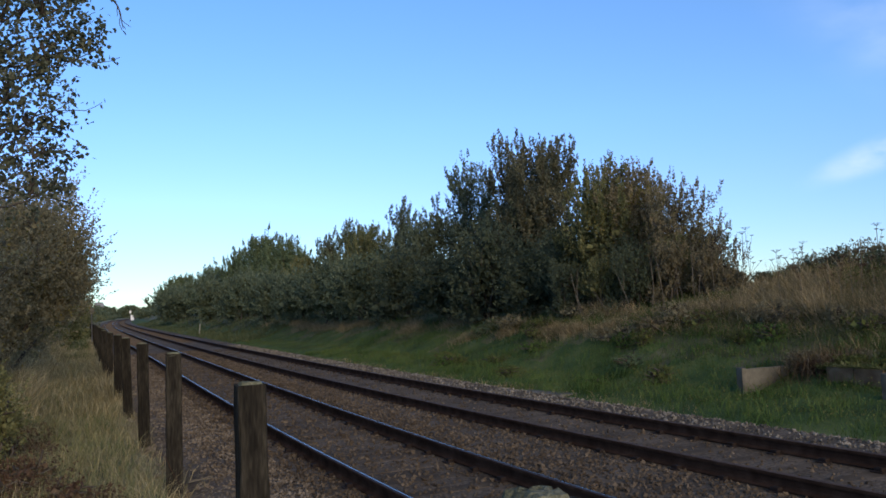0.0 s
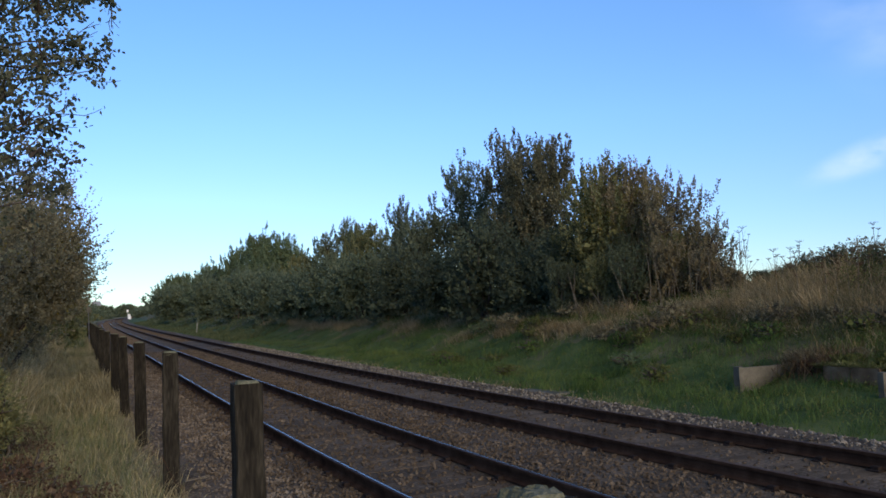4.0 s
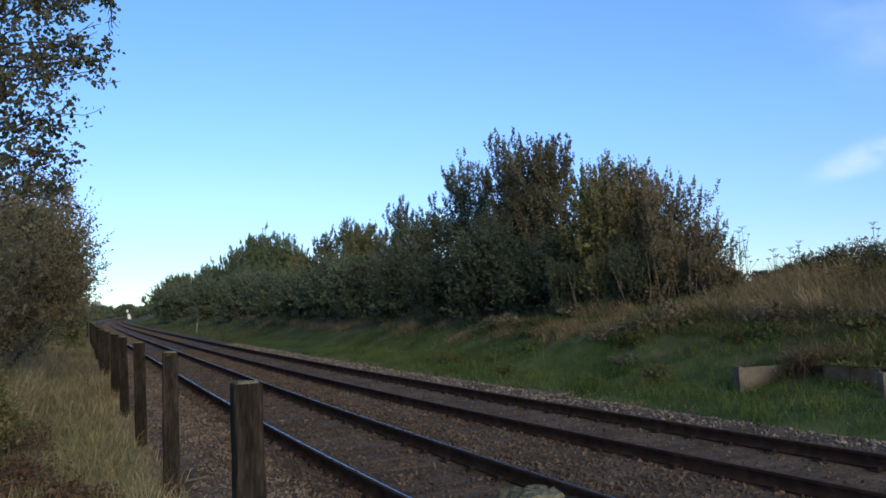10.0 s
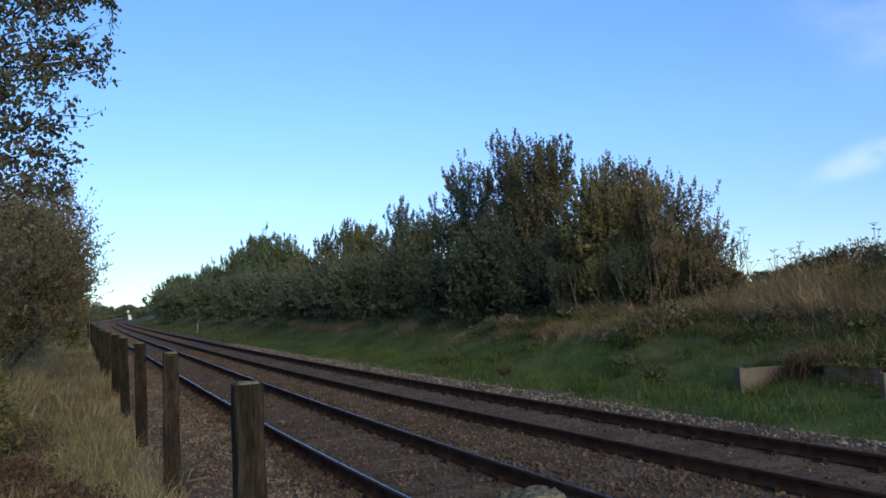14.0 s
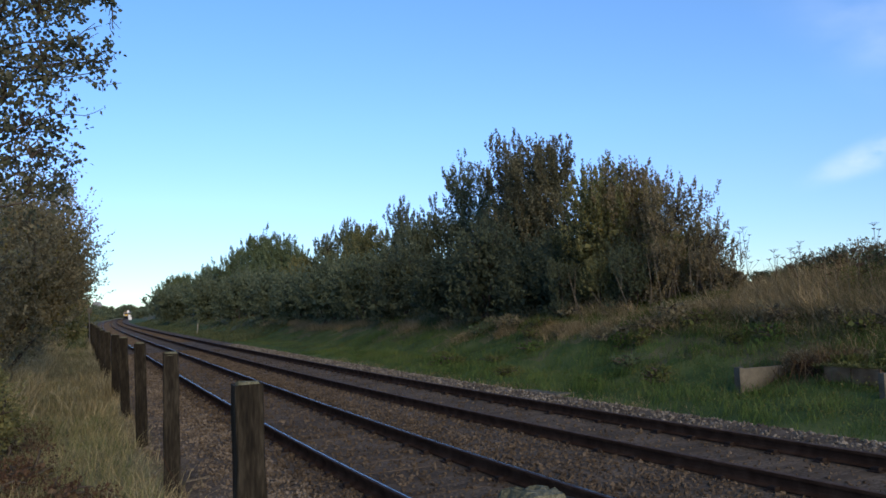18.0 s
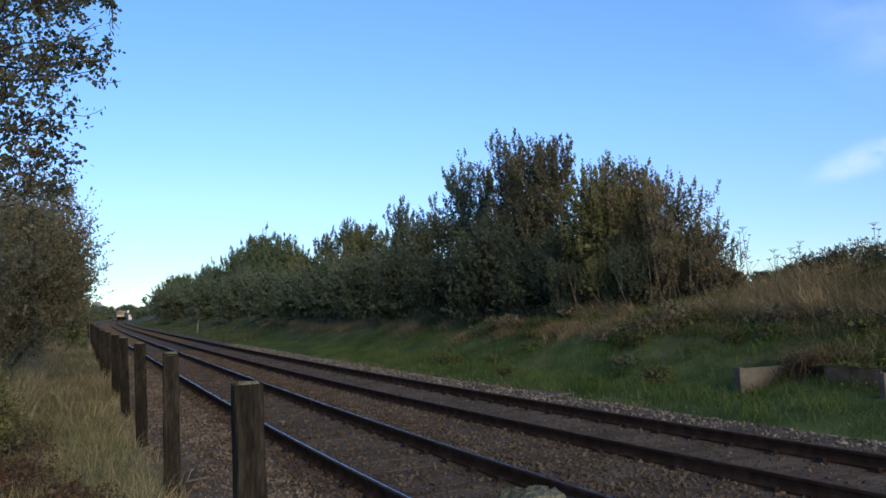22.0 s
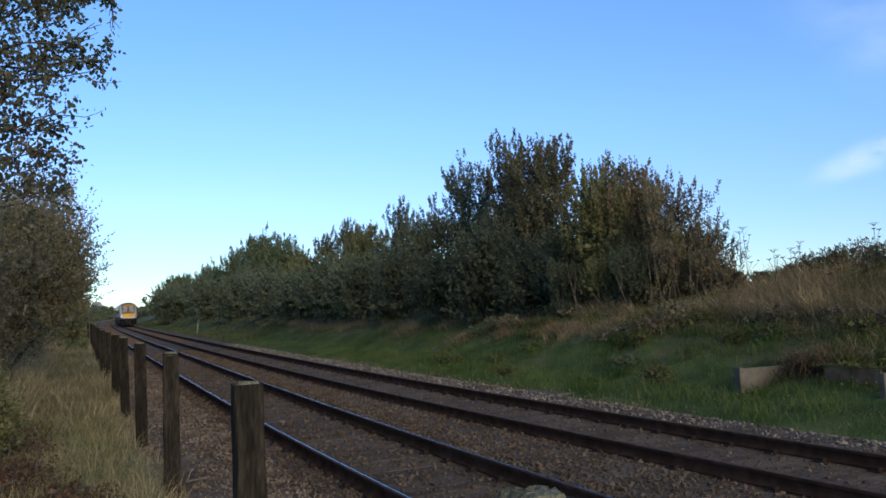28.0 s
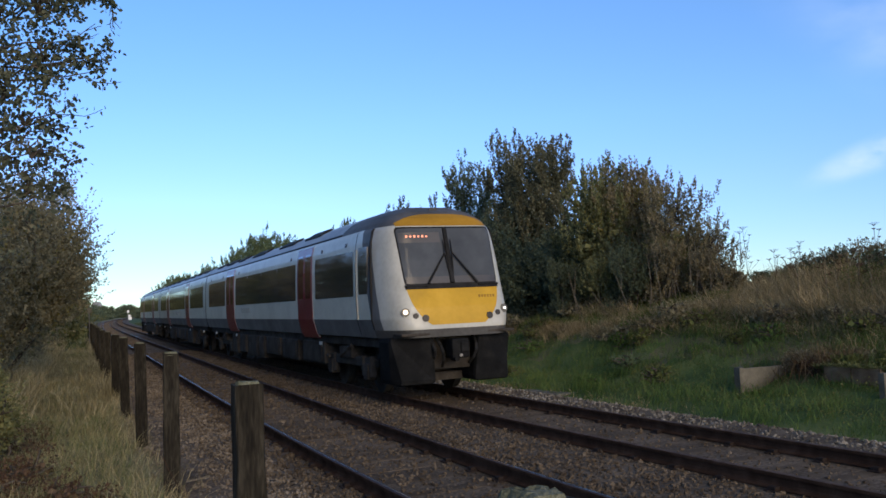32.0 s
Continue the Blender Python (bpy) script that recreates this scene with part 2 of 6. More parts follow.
# ---- mesh helpers ----
def flat(name, verts, faces, mats, index=None, smooth=False):
    """A mesh from arrays: verts (n, 3), faces (m, k); index: the material of each face."""
    verts, faces = np.asarray(verts, np.float32), np.asarray(faces, np.int32)
    me = bpy.data.meshes.new(name)
    m, k = faces.shape
    me.vertices.add(len(verts))
    me.vertices.foreach_set("co", verts.ravel())
    me.loops.add(m * k)
    me.loops.foreach_set("vertex_index", faces.ravel())
    me.polygons.add(m)
    me.polygons.foreach_set("loop_start", np.arange(0, m * k, k, dtype=np.int32))
    me.polygons.foreach_set("use_smooth", np.full(m, smooth, dtype=bool))
    for x in (mats if isinstance(mats, (list, tuple)) else [mats]):
        me.materials.append(x)
    if index is not None:
        me.polygons.foreach_set("material_index", np.asarray(index, np.int32))
    me.update(calc_edges=True)
    me.validate()
    return me


def pick_faces(V, F, mask):
    """The faces under mask as arrays of their own."""
    f = F[mask]
    u, inv = np.unique(f, return_inverse=True)
    return V[u], inv.reshape(f.shape)


def part(name, bm, mat, parent, label=""):
    """Links a bmesh, or a ready mesh, as one mesh object under a thing or a part."""
    if isinstance(bm, bmesh.types.BMesh):
        me = bpy.data.meshes.new(name)
        bm.to_mesh(me)
        bm.free()
        me.materials.append(mat)
    else:
        me = bm
    ob = new(name, me)
    ob.parent = parent
    return tagged(ob, label)


def thing(name, label, category, group="", kind="", m=None):
    ob = new(name)
    ob.empty_display_size = 0.1
    if m is not None:
        ob.matrix_world = m
    return tagged(ob, label, category, group, kind)


def box(bm, cx, cy, cz, sx, sy, sz, bevel=0.0, m=None):
    """Adds a box, centre and full sizes, with rounded edges."""
    r = bmesh.ops.create_cube(bm, size=1.0, matrix=(m or Matrix()) @ Matrix.Translation((cx, cy, cz)) @ Matrix.Diagonal((sx, sy, sz, 1)))
    if bevel:
        es = list({e for v in r["verts"] for e in v.link_edges})
        bmesh.ops.bevel(bm, geom=es, offset=bevel, segments=2, affect="EDGES", profile=0.6)
    return bm


def rod(bm, a, b, r0, r1=None, seg=8):
    """Adds a tapered round bar from a to b."""
    a, b = Vector(a), Vector(b)
    d = b - a
    m = Matrix.Translation((a + b) / 2) @ d.to_track_quat("Z", "Y").to_matrix().to_4x4()
    bmesh.ops.create_cone(bm, cap_ends=True, segments=seg, radius1=r0, radius2=r0 if r1 is None else r1, depth=d.length, matrix=m)
    return bm


# ---- the line of the railway ----
NODES = (0, 8, 16, 30, 60, 120, 250, 500, 560, 700)
BEND_NEAR = (5.05, 4.59, 1.43, -0.24, 0.12, 0.21, 0.21, 0.18, 1.2, 1.4)   # per km
BEND_FAR = (4.92, 5.02, 3.15, 0.53, 0.08, 0.19, 0.18, 0.14, 1.2, 1.4)
STEP = 0.5
S_FROM, S_TO = -80.0, 1250.0


def centre_line(bend, x0, turn):
    """Arrays s, x, y, heading of a track's centre line; s is the way along it from abreast of the camera."""
    s = np.arange(0, S_TO, STEP)
    k = np.interp(s, NODES, np.array(bend) * 1e-3)
    th = turn + np.concatenate([[0], np.cumsum((k[1:] + k[:-1]) / 2 * STEP)])
    mid = (th[1:] + th[:-1]) / 2
    x = x0 + np.concatenate([[0], np.cumsum(np.sin(mid) * STEP)])
    y = np.concatenate([[0], np.cumsum(np.cos(mid) * STEP)])
    back = np.arange(S_FROM, 0, STEP)
    return (np.concatenate([back, s]), np.concatenate([x0 + np.sin(turn) * back, x]),
            np.concatenate([np.cos(turn) * back, y]), np.concatenate([np.full(len(back), turn), th]))


NEAR = centre_line(BEND_NEAR, 3.929, 0.0)
FAR = centre_line(BEND_FAR, 7.572, -0.0354)


def on(track, s, off=0.0):
    """x, y and heading at s along a track, off metres to its right."""
    x, y, th = (np.interp(s, track[0], track[i]) for i in (1, 2, 3))
    return x + off * np.cos(th), y - off * np.sin(th), th


def x_near(y):
    return np.interp(y, NEAR[2], NEAR[1])


def x_far(y):
    return np.interp(y, FAR[2], FAR[1])


R_OFF = np.array([0, 1.9, 2.8, 3.2, 5.4, 7, 9, 12, 14, 20, 60, 140, 3000])
R_Z = np.array([-0.36, -0.38, -0.42, -0.38, -0.2, 0.4, 1.1, 1.85, 2.0, 2.0, 1.4, 0.2, 0.0])
L_OFF = np.array([0, 1.6, 2.5, 3.1, 5.0, 9.0, 30, 3000])
L_Z = np.array([-0.36, -0.34, -0.12, -0.05, 0.0, 0.1, 0.1, 0.0])


def ground_z(x, y):
    """The height of the ground sheet."""
    x, y = np.asarray(x, float), np.asarray(y, float)
    dl, dr = x_near(y) - x, x - x_far(y)
    z = np.where(dl > 0, np.interp(dl, L_OFF, L_Z), np.where(dr > 0, np.interp(dr, R_OFF, R_Z), -0.36))
    lump = 0.05 * np.sin(x * 1.9 + 0.7 * np.sin(y * 0.8)) * np.sin(y * 1.3 + x * 0.4) + 0.1 * np.sin(y * 0.31 + 1.0) * np.sin(x * 0.45)
    hummock = 0.1 * np.sin(2.0 * x + 1.4 * np.sin(1.5 * y)) * np.sin(1.7 * y + 0.9 * x) * np.clip((dr - 3.6) / 1.5, 0, 1) * np.clip((14 - dr) / 4, 0, 1) * np.clip(np.abs(y - 11.6) / 1.5 - 0.8, 0, 1)
    return z + hummock + lump * (np.clip((dl - 5.0) / 3, 0, 1) + np.clip((dr - 3.4) / 3, 0, 1))


# ---- ground, ballast, rails and sleepers ----
def build_ground():
    ys = np.concatenate([np.arange(-1500, -60, 120), np.arange(-60, -14, 4), np.arange(-14, 80, 0.6), np.arange(80, 300, 3), np.arange(300, 1000, 14), np.arange(1000, 4001, 300)])
    left = -np.concatenate([[3000, 1200, 500, 200, 90, 50, 30, 20, 14], np.arange(11, 0, -0.45)])
    right = np.concatenate([np.arange(0.4, 16, 0.45), [17, 19, 22, 27, 34, 45, 60, 90, 140, 250, 500, 1200, 3000]])
    xn, xf = x_near(ys), x_far(ys)
    cols = [xn + o for o in left] + [xn + (xf - xn) * f for f in (0, 0.33, 0.67, 1.0)] + [xf + o for o in right]
    X = np.array(cols).T
    Y = np.repeat(ys[:, None], X.shape[1], 1)
    Z = ground_z(X, Y)
    r, c = X.shape
    i = np.arange(r * c).reshape(r, c)
    faces = np.stack([i[:-1, :-1], i[:-1, 1:], i[1:, 1:], i[1:, :-1]], -1).reshape(-1, 4)
    mid = np.array([X.ravel(), Y.ravel()])[:, faces].mean(-1)
    dl, dr = x_near(mid[1]) - mid[0], mid[0] - x_far(mid[1])
    wob = 0.6 * np.sin(mid[1] * 0.9) + 0.5 * np.sin(mid[1] * 2.3 + mid[0])
    idx = np.where((dl > 2.4) & (dl + 0.4 * wob < 8), 1, np.where((dr + wob > 6.8) & (dr < 30), 2, 0))
    me = flat("ground", np.stack([X, Y, Z], -1).reshape(-1, 3), faces, [M["grass"], M["path"], M["bank"]], idx, True)
    tagged(new("ground", me), "grassy railway verge with a dry path and rising bank", "ground", kind="structure")


def strip(track_a, off_a, track_b, profile, s0, s1, step):
    """Sweeps a cross-section: profile rows (f, off, z), where f picks the track (0 or 1)."""
    s = np.arange(s0, s1 + step, step)
    cols = []
    for f, off, z in profile:
        x, y, _ = on(track_b if f else track_a, s, off)
        cols.append(np.stack([x, y, np.full(len(s), z)], -1))
    V = np.stack(cols, 1)
    n, k, _ = V.shape
    i = np.arange(n * k).reshape(n, k)
    F = np.stack([i[:-1, :-1], i[:-1, 1:], i[1:, 1:], i[1:, :-1]], -1).reshape(-1, 4)
    return V, F


def build_ballast():
    prof = [(0, -2.75, -0.3), (0, -2.45, -0.1), (0, -2.0, -0.13), (0, -1.4, -0.165), (0, -0.7, -0.172), (0, 0.0, -0.175), (0, 0.7, -0.172), (0, 1.3, -0.16), (0, 1.55, -0.14),
            (1, -1.3, -0.15), (1, -0.7, -0.172), (1, 0, -0.175), (1, 0.7, -0.172), (1, 1.3, -0.15), (1, 1.9, -0.13), (1, 2.35, -0.22), (1, 2.85, -0.42), (1, 2.95, -0.6)]
    V, F = strip(NEAR, 0, FAR, prof, -70, 900, 2.0)
    tagged(new("ballast", flat("ballast", V.reshape(-1, 3), F, M["ballast"], smooth=True)), "brown crushed-stone track ballast under two railway tracks", "ballast", kind="structure")


def build_rail(track, off, top, label):
    # flat-bottom rail: head, web and foot
    half = [(0.0, 0.0), (0.0075, -0.0004), (0.033, -0.007), (0.035, -0.016), (0.034, -0.04), (0.012, -0.05), (0.0085, -0.075), (0.0085, -0.11), (0.018, -0.133), (0.07, -0.148), (0.07, -0.159)]
    ring = half + [(-a, b) for a, b in half[::-1][:-1]]
    s = np.concatenate([np.arange(-70, 60, 1.0), np.arange(60, 200, 4.0), np.arange(200, 1000, 10.0)])
    cols = []
    for o, z in ring:
        x, y, _ = on(track, s, off + o)
        cols.append(np.stack([x, y, np.full(len(s), z)], -1))
    V = np.stack(cols, 1)
    n, k, _ = V.shape
    i = np.arange(n * k).reshape(n, k)
    j = np.roll(i, -1, axis=1)
    F = np.stack([i[:-1], j[:-1], j[1:], i[1:]], -1).reshape(-1, 4)
    V = V.reshape(-1, 3)
    face = np.tile(np.arange(k), n - 1)
    ob = thing("rail", label, "rail", "rails of the two tracks")
    for name, cols, mat in (("running_surface", (0, k - 1), top), ("head_edge", (1, k - 2), M["burnished"] if top is M["polish"] else top), ("rail_head", (2, 3, 4, k - 5, k - 4, k - 3), M["rust"]), ("rail_web", (5, 6, 7, k - 8, k - 7, k - 6), M["rust"])):
        v, f = pick_faces(V, F, np.isin(face, cols))
        part(name, flat(name, v, f, mat), None, ob)
    v, f = pick_faces(V, F, ~np.isin(face, (0, 1, 2, 3, 4, 5, 6, 7, k - 8, k - 7, k - 6, k - 5, k - 4, k - 3, k - 2, k - 1)))
    part("rail_foot", flat("rail_foot", v, f, M["rust"]), None, ob)
    return ob


def build_sleepers(track, tag):
    bm = bmesh.new()
    box(bm, 0, 0, -0.1, 2.55, 0.25, 0.2, 0.012)
    me = bpy.data.meshes.new("sleeper")
    bm.to_mesh(me)
    bm.free()
    me.materials.append(M["sleeper"])
    bm = bmesh.new()
    box(bm, 0, 0, 0.006, 0.34, 0.15, 0.02, 0.005)
    for sx in (1, -1):
        box(bm, sx * 0.105, 0, 0.03, 0.07, 0.1, 0.045, 0.012)
    chair = bpy.data.meshes.new("rail_chair")
    bm.to_mesh(chair)
    bm.free()
    chair.materials.append(M["chair"])
    rng = random.Random(3)
    far_v, far_f = [], []
    cube = np.array([[x, y, z] for x in (-1.27, 1.27) for y in (-0.125, 0.125) for z in (-0.2, 0)])
    quads = np.array([[0, 1, 3, 2], [4, 6, 7, 5], [0, 4, 5, 1], [2, 3, 7, 6], [1, 5, 7, 3]])
    n = 0
    for i in range(-8, 860):
        s = i * 0.7
        x, y, th = on(track, s)
        if i <= 85:
            ob = new("sleeper", me)
            ob.matrix_world = pose(x, y, (-0.17 if track is NEAR else -0.174) + rng.uniform(-0.006, 0.004), 0, rng.uniform(-0.2, 0.2), -math.degrees(th) + rng.uniform(-0.6, 0.6))
            tagged(ob, "weathered brown sleeper bedded in ballast", "sleeper", tag)
            if 2 < i < 45:
                for o in (-0.7525, 0.7525):
                    ch = new("rail_chair", chair)
                    ch.parent = ob
                    ch.location = (o, 0, 0)
        else:
            c, q = math.cos(-th), math.sin(-th)
            v = np.stack([x + cube[:, 0] * c - cube[:, 1] * q, y + cube[:, 0] * q + cube[:, 1] * c, cube[:, 2] - 0.158], -1)
            far_v.append(v)
            far_f.append(quads + n)
            n += 8
    tagged(new("far_sleepers", flat("far_sleepers", np.concatenate(far_v), np.concatenate(far_f), M["sleeper"])), "rows of brown sleepers far down the line", "sleepers", kind="stuff")


def stone_shape(rng):
    """A rough angular stone of 6 corners."""
    v = np.array([[1, 0, 0], [-1, 0, 0], [0, 1, 0], [0, -1, 0], [0, 0, 1], [0, 0, -1]], float)
    v = v * rng.uniform(0.7, 1.15, (6, 1)) + rng.uniform(-0.32, 0.32, (6, 3))
    f = np.array([[0, 2, 4], [2, 1, 4], [1, 3, 4], [3, 0, 4], [2, 0, 5], [1, 2, 5], [3, 1, 5], [0, 3, 5]])
    return v * 0.82, f


def build_stones(name, pts, sizes, mat, label, seed):
    rng = np.random.default_rng(seed)
    shapes = [stone_shape(rng)[0] for _ in range(24)]
    f0 = stone_shape(rng)[1]
    n = len(pts)
    pick = rng.integers(0, 24, n)
    V = np.array(shapes)[pick] * sizes[:, None, None] * rng.uniform(0.6, 1.2, (n, 1, 3))
    # random turns
    q = rng.normal(size=(n, 4))
    q /= np.linalg.norm(q, axis=1, keepdims=True)
    w, x, y, z = q.T
    R = np.stack([1 - 2 * (y * y + z * z), 2 * (x * y - z * w), 2 * (x * z + y * w), 2 * (x * y + z * w), 1 - 2 * (x * x + z * z), 2 * (y * z - x * w),
                  2 * (x * z - y * w), 2 * (y * z + x * w), 1 - 2 * (x * x + y * y)], -1).reshape(n, 3, 3)
    V = np.einsum("nij,nkj->nki", R, V) + pts[:, None, :]
    F = (f0[None] + (np.arange(n) * 6)[:, None, None]).reshape(-1, 3)
    tagged(new(name, flat(name, V.reshape(-1, 3), F, mat)), label, "ballast stones", kind="stuff")


def scatter_stones(seed, n, s0, s1, lanes, size, power=1.0):
    """Points on lanes (track, off0, off1, z0, z1) between s0 and s1, thinning with the distance."""
    rng = np.random.default_rng(seed)
    P, Z = [], []
    for track, o0, o1, z0, z1, share in lanes:
        m = int(n * share)
        s = s0 + (s1 - s0) * rng.random(m) ** power
        f = rng.random(m)
        x, y, _ = on(track, s, o0 + (o1 - o0) * f)
        P.append(np.stack([x, y, z0 + (z1 - z0) * f + rng.uniform(-0.012, 0.012, m)], -1))
        Z.append(rng.uniform(0.6, 1.25, m) ** 1.3 * size * (1 + s / 90))
    return np.concatenate(P), np.concatenate(Z)


build_ground()
build_ballast()
for trk, top_, what in ((NEAR, M["polish"], "near track rail, rusty web and bright worn head"), (FAR, M["worn"], "far track rail, dark rusty steel")):
    for o_ in (-0.7525, 0.7525):
        build_rail(trk, o_, top_, what)
build_sleepers(NEAR, "sleepers of the near track")
build_sleepers(FAR, "sleepers of the far track")
P_, Z_ = scatter_stones(1, 44000, 2.0, 46, ((NEAR, -1.3, -0.8, -0.155, -0.165, 0.1), (NEAR, -0.65, 0.65, -0.17, -0.17, 0.14),
                                             (NEAR, 0.85, 1.65, -0.16, -0.14, 0.2), (FAR, -1.75, -0.85, -0.14, -0.165, 0.2), (FAR, -0.65, 0.65, -0.176, -0.176, 0.07)), 0.03, 1.7)
build_stones("ballast_stones", P_, Z_, M["stone_brown"], "brown crushed ballast stones between the rails", 5)
P_, Z_ = scatter_stones(4, 8000, -9.0, 2.6, ((NEAR, -2.75, -1.2, -0.105, -0.15, 0.25), (NEAR, -1.3, -0.8, -0.155, -0.165, 0.1), (NEAR, -0.65, 0.65, -0.17, -0.17, 0.15), (NEAR, 0.85, 1.65, -0.16, -0.14, 0.2), (FAR, -1.75, -0.85, -0.14, -0.165, 0.15), (FAR, -0.65, 0.65, -0.17, -0.17, 0.15)), 0.034)
build_stones("ballast_stones", P_, Z_, M["stone_brown"], "loose brown crushed ballast stones in the track bed", 8)
P_, Z_ = scatter_stones(3, 21000, 2.0, 46, ((NEAR, -2.75, -1.2, -0.105, -0.15, 1.0),), 0.026, 1.7)
build_stones("cess_stones", P_, Z_, M["stone_tan"], "pale brown ballast stones between path and track", 7)
P_, Z_ = scatter_stones(2, 21000, -6.0, 50, ((FAR, 0.85, 1.95, -0.155, -0.125, 0.4), (FAR, 1.9, 2.9, -0.13, -0.42, 0.6)), 0.034, 1.2)
build_stones("shoulder_stones", P_, Z_, M["stone_grey"], "pale grey ballast stones on the track shoulder", 6)


# ---- plants ----
def leaves_mesh(name, P, D, size, mat, rng, wide=0.62, oval=False):
    """Bent diamond leaves at the points P, pointing along D."""
    n = len(P)
    D = D / np.maximum(1e-6, np.linalg.norm(D, axis=1, keepdims=True))
    A = rng.normal(size=(n, 3))
    side = np.cross(D, A)
    side /= np.maximum(1e-6, np.linalg.norm(side, axis=1, keepdims=True))
    up = np.cross(side, D)
    L = size[:, None] if np.ndim(size) else np.full((n, 1), size)
    V = np.stack([P, P + D * L * 0.45 + side * L * wide * 0.5 + up * L * 0.1, P + D * L, P + D * L * 0.45 - side * L * wide * 0.5 + up * L * 0.1], 1)
    if oval:
        w = side * L * wide * 0.5
        V = np.stack([P, P + D * L * 0.22 + w * 0.8, P + D * L * 0.58 + w * 0.92 + up * L * 0.1, P + D * L, P + D * L * 0.58 - w * 0.92 + up * L * 0.1, P + D * L * 0.22 - w * 0.8], 1)
    F = np.arange(n * V.shape[1]).reshape(n, -1)
    return flat(name, V.reshape(-1, 3), F, mat)


def shoots(rng, base, tip_dir, length, per, spread, droop=0.0):
    """Leaf points along many shoots."""
    n = len(base)
    f = rng.random((n, per, 1)) ** 0.8
    P = base[:, None] + tip_dir[:, None] * length[:, None, None] * f
    P = P + rng.uniform(-1, 1, P.shape) * spread * 1.5 * (1.15 - f)
    D = tip_dir[:, None] * 0.9 + rng.normal(size=P.shape) * 0.6
    D[..., 2] -= droop
    return P.reshape(-1, 3), D.reshape(-1, 3)


def bark_mesh(name, paths, mat, seg=4):
    """Tapered limbs: each path is (points, radius at its foot, radius at its tip)."""
    V, F, n = [], [], 0
    ang = np.arange(seg) * 2 * math.pi / seg
    for pts, r0, r1 in paths:
        pts = np.asarray(pts, float)
        k = len(pts)
        t = np.gradient(pts, axis=0)
        t /= np.maximum(1e-6, np.linalg.norm(t, axis=1, keepdims=True))
        ref = np.where(np.abs(t[:, 2:3]) > 0.9, np.array([[1.0, 0, 0]]), np.array([[0, 0, 1.0]]))
        a = np.cross(t, ref)
        a /= np.maximum(1e-6, np.linalg.norm(a, axis=1, keepdims=True))
        b = np.cross(t, a)
        r = np.linspace(r0, r1, k)
        ring = pts[:, None] + r[:, None, None] * (a[:, None] * np.cos(ang)[None, :, None] + b[:, None] * np.sin(ang)[None, :, None])
        i = np.arange(k * seg).reshape(k, seg) + n
        j = np.roll(i, -1, axis=1)
        V.append(ring.reshape(-1, 3))
        F.append(np.stack([i[:-1], j[:-1], j[1:], i[1:]], -1).reshape(-1, 4))
        n += k * seg
    return flat(name, np.concatenate(V), np.concatenate(F), mat, smooth=True)


def limb(rng, a, b, bend=0.12, k=6):
    a, b = np.asarray(a, float), np.asarray(b, float)
    t = np.linspace(0, 1, k)[:, None]
    p = a + (b - a) * t
    w = rng.normal(size=3) * np.linalg.norm(b - a) * bend
    return p + np.sin(t * math.pi) * w + rng.normal(size=p.shape) * np.linalg.norm(b - a) * 0.015


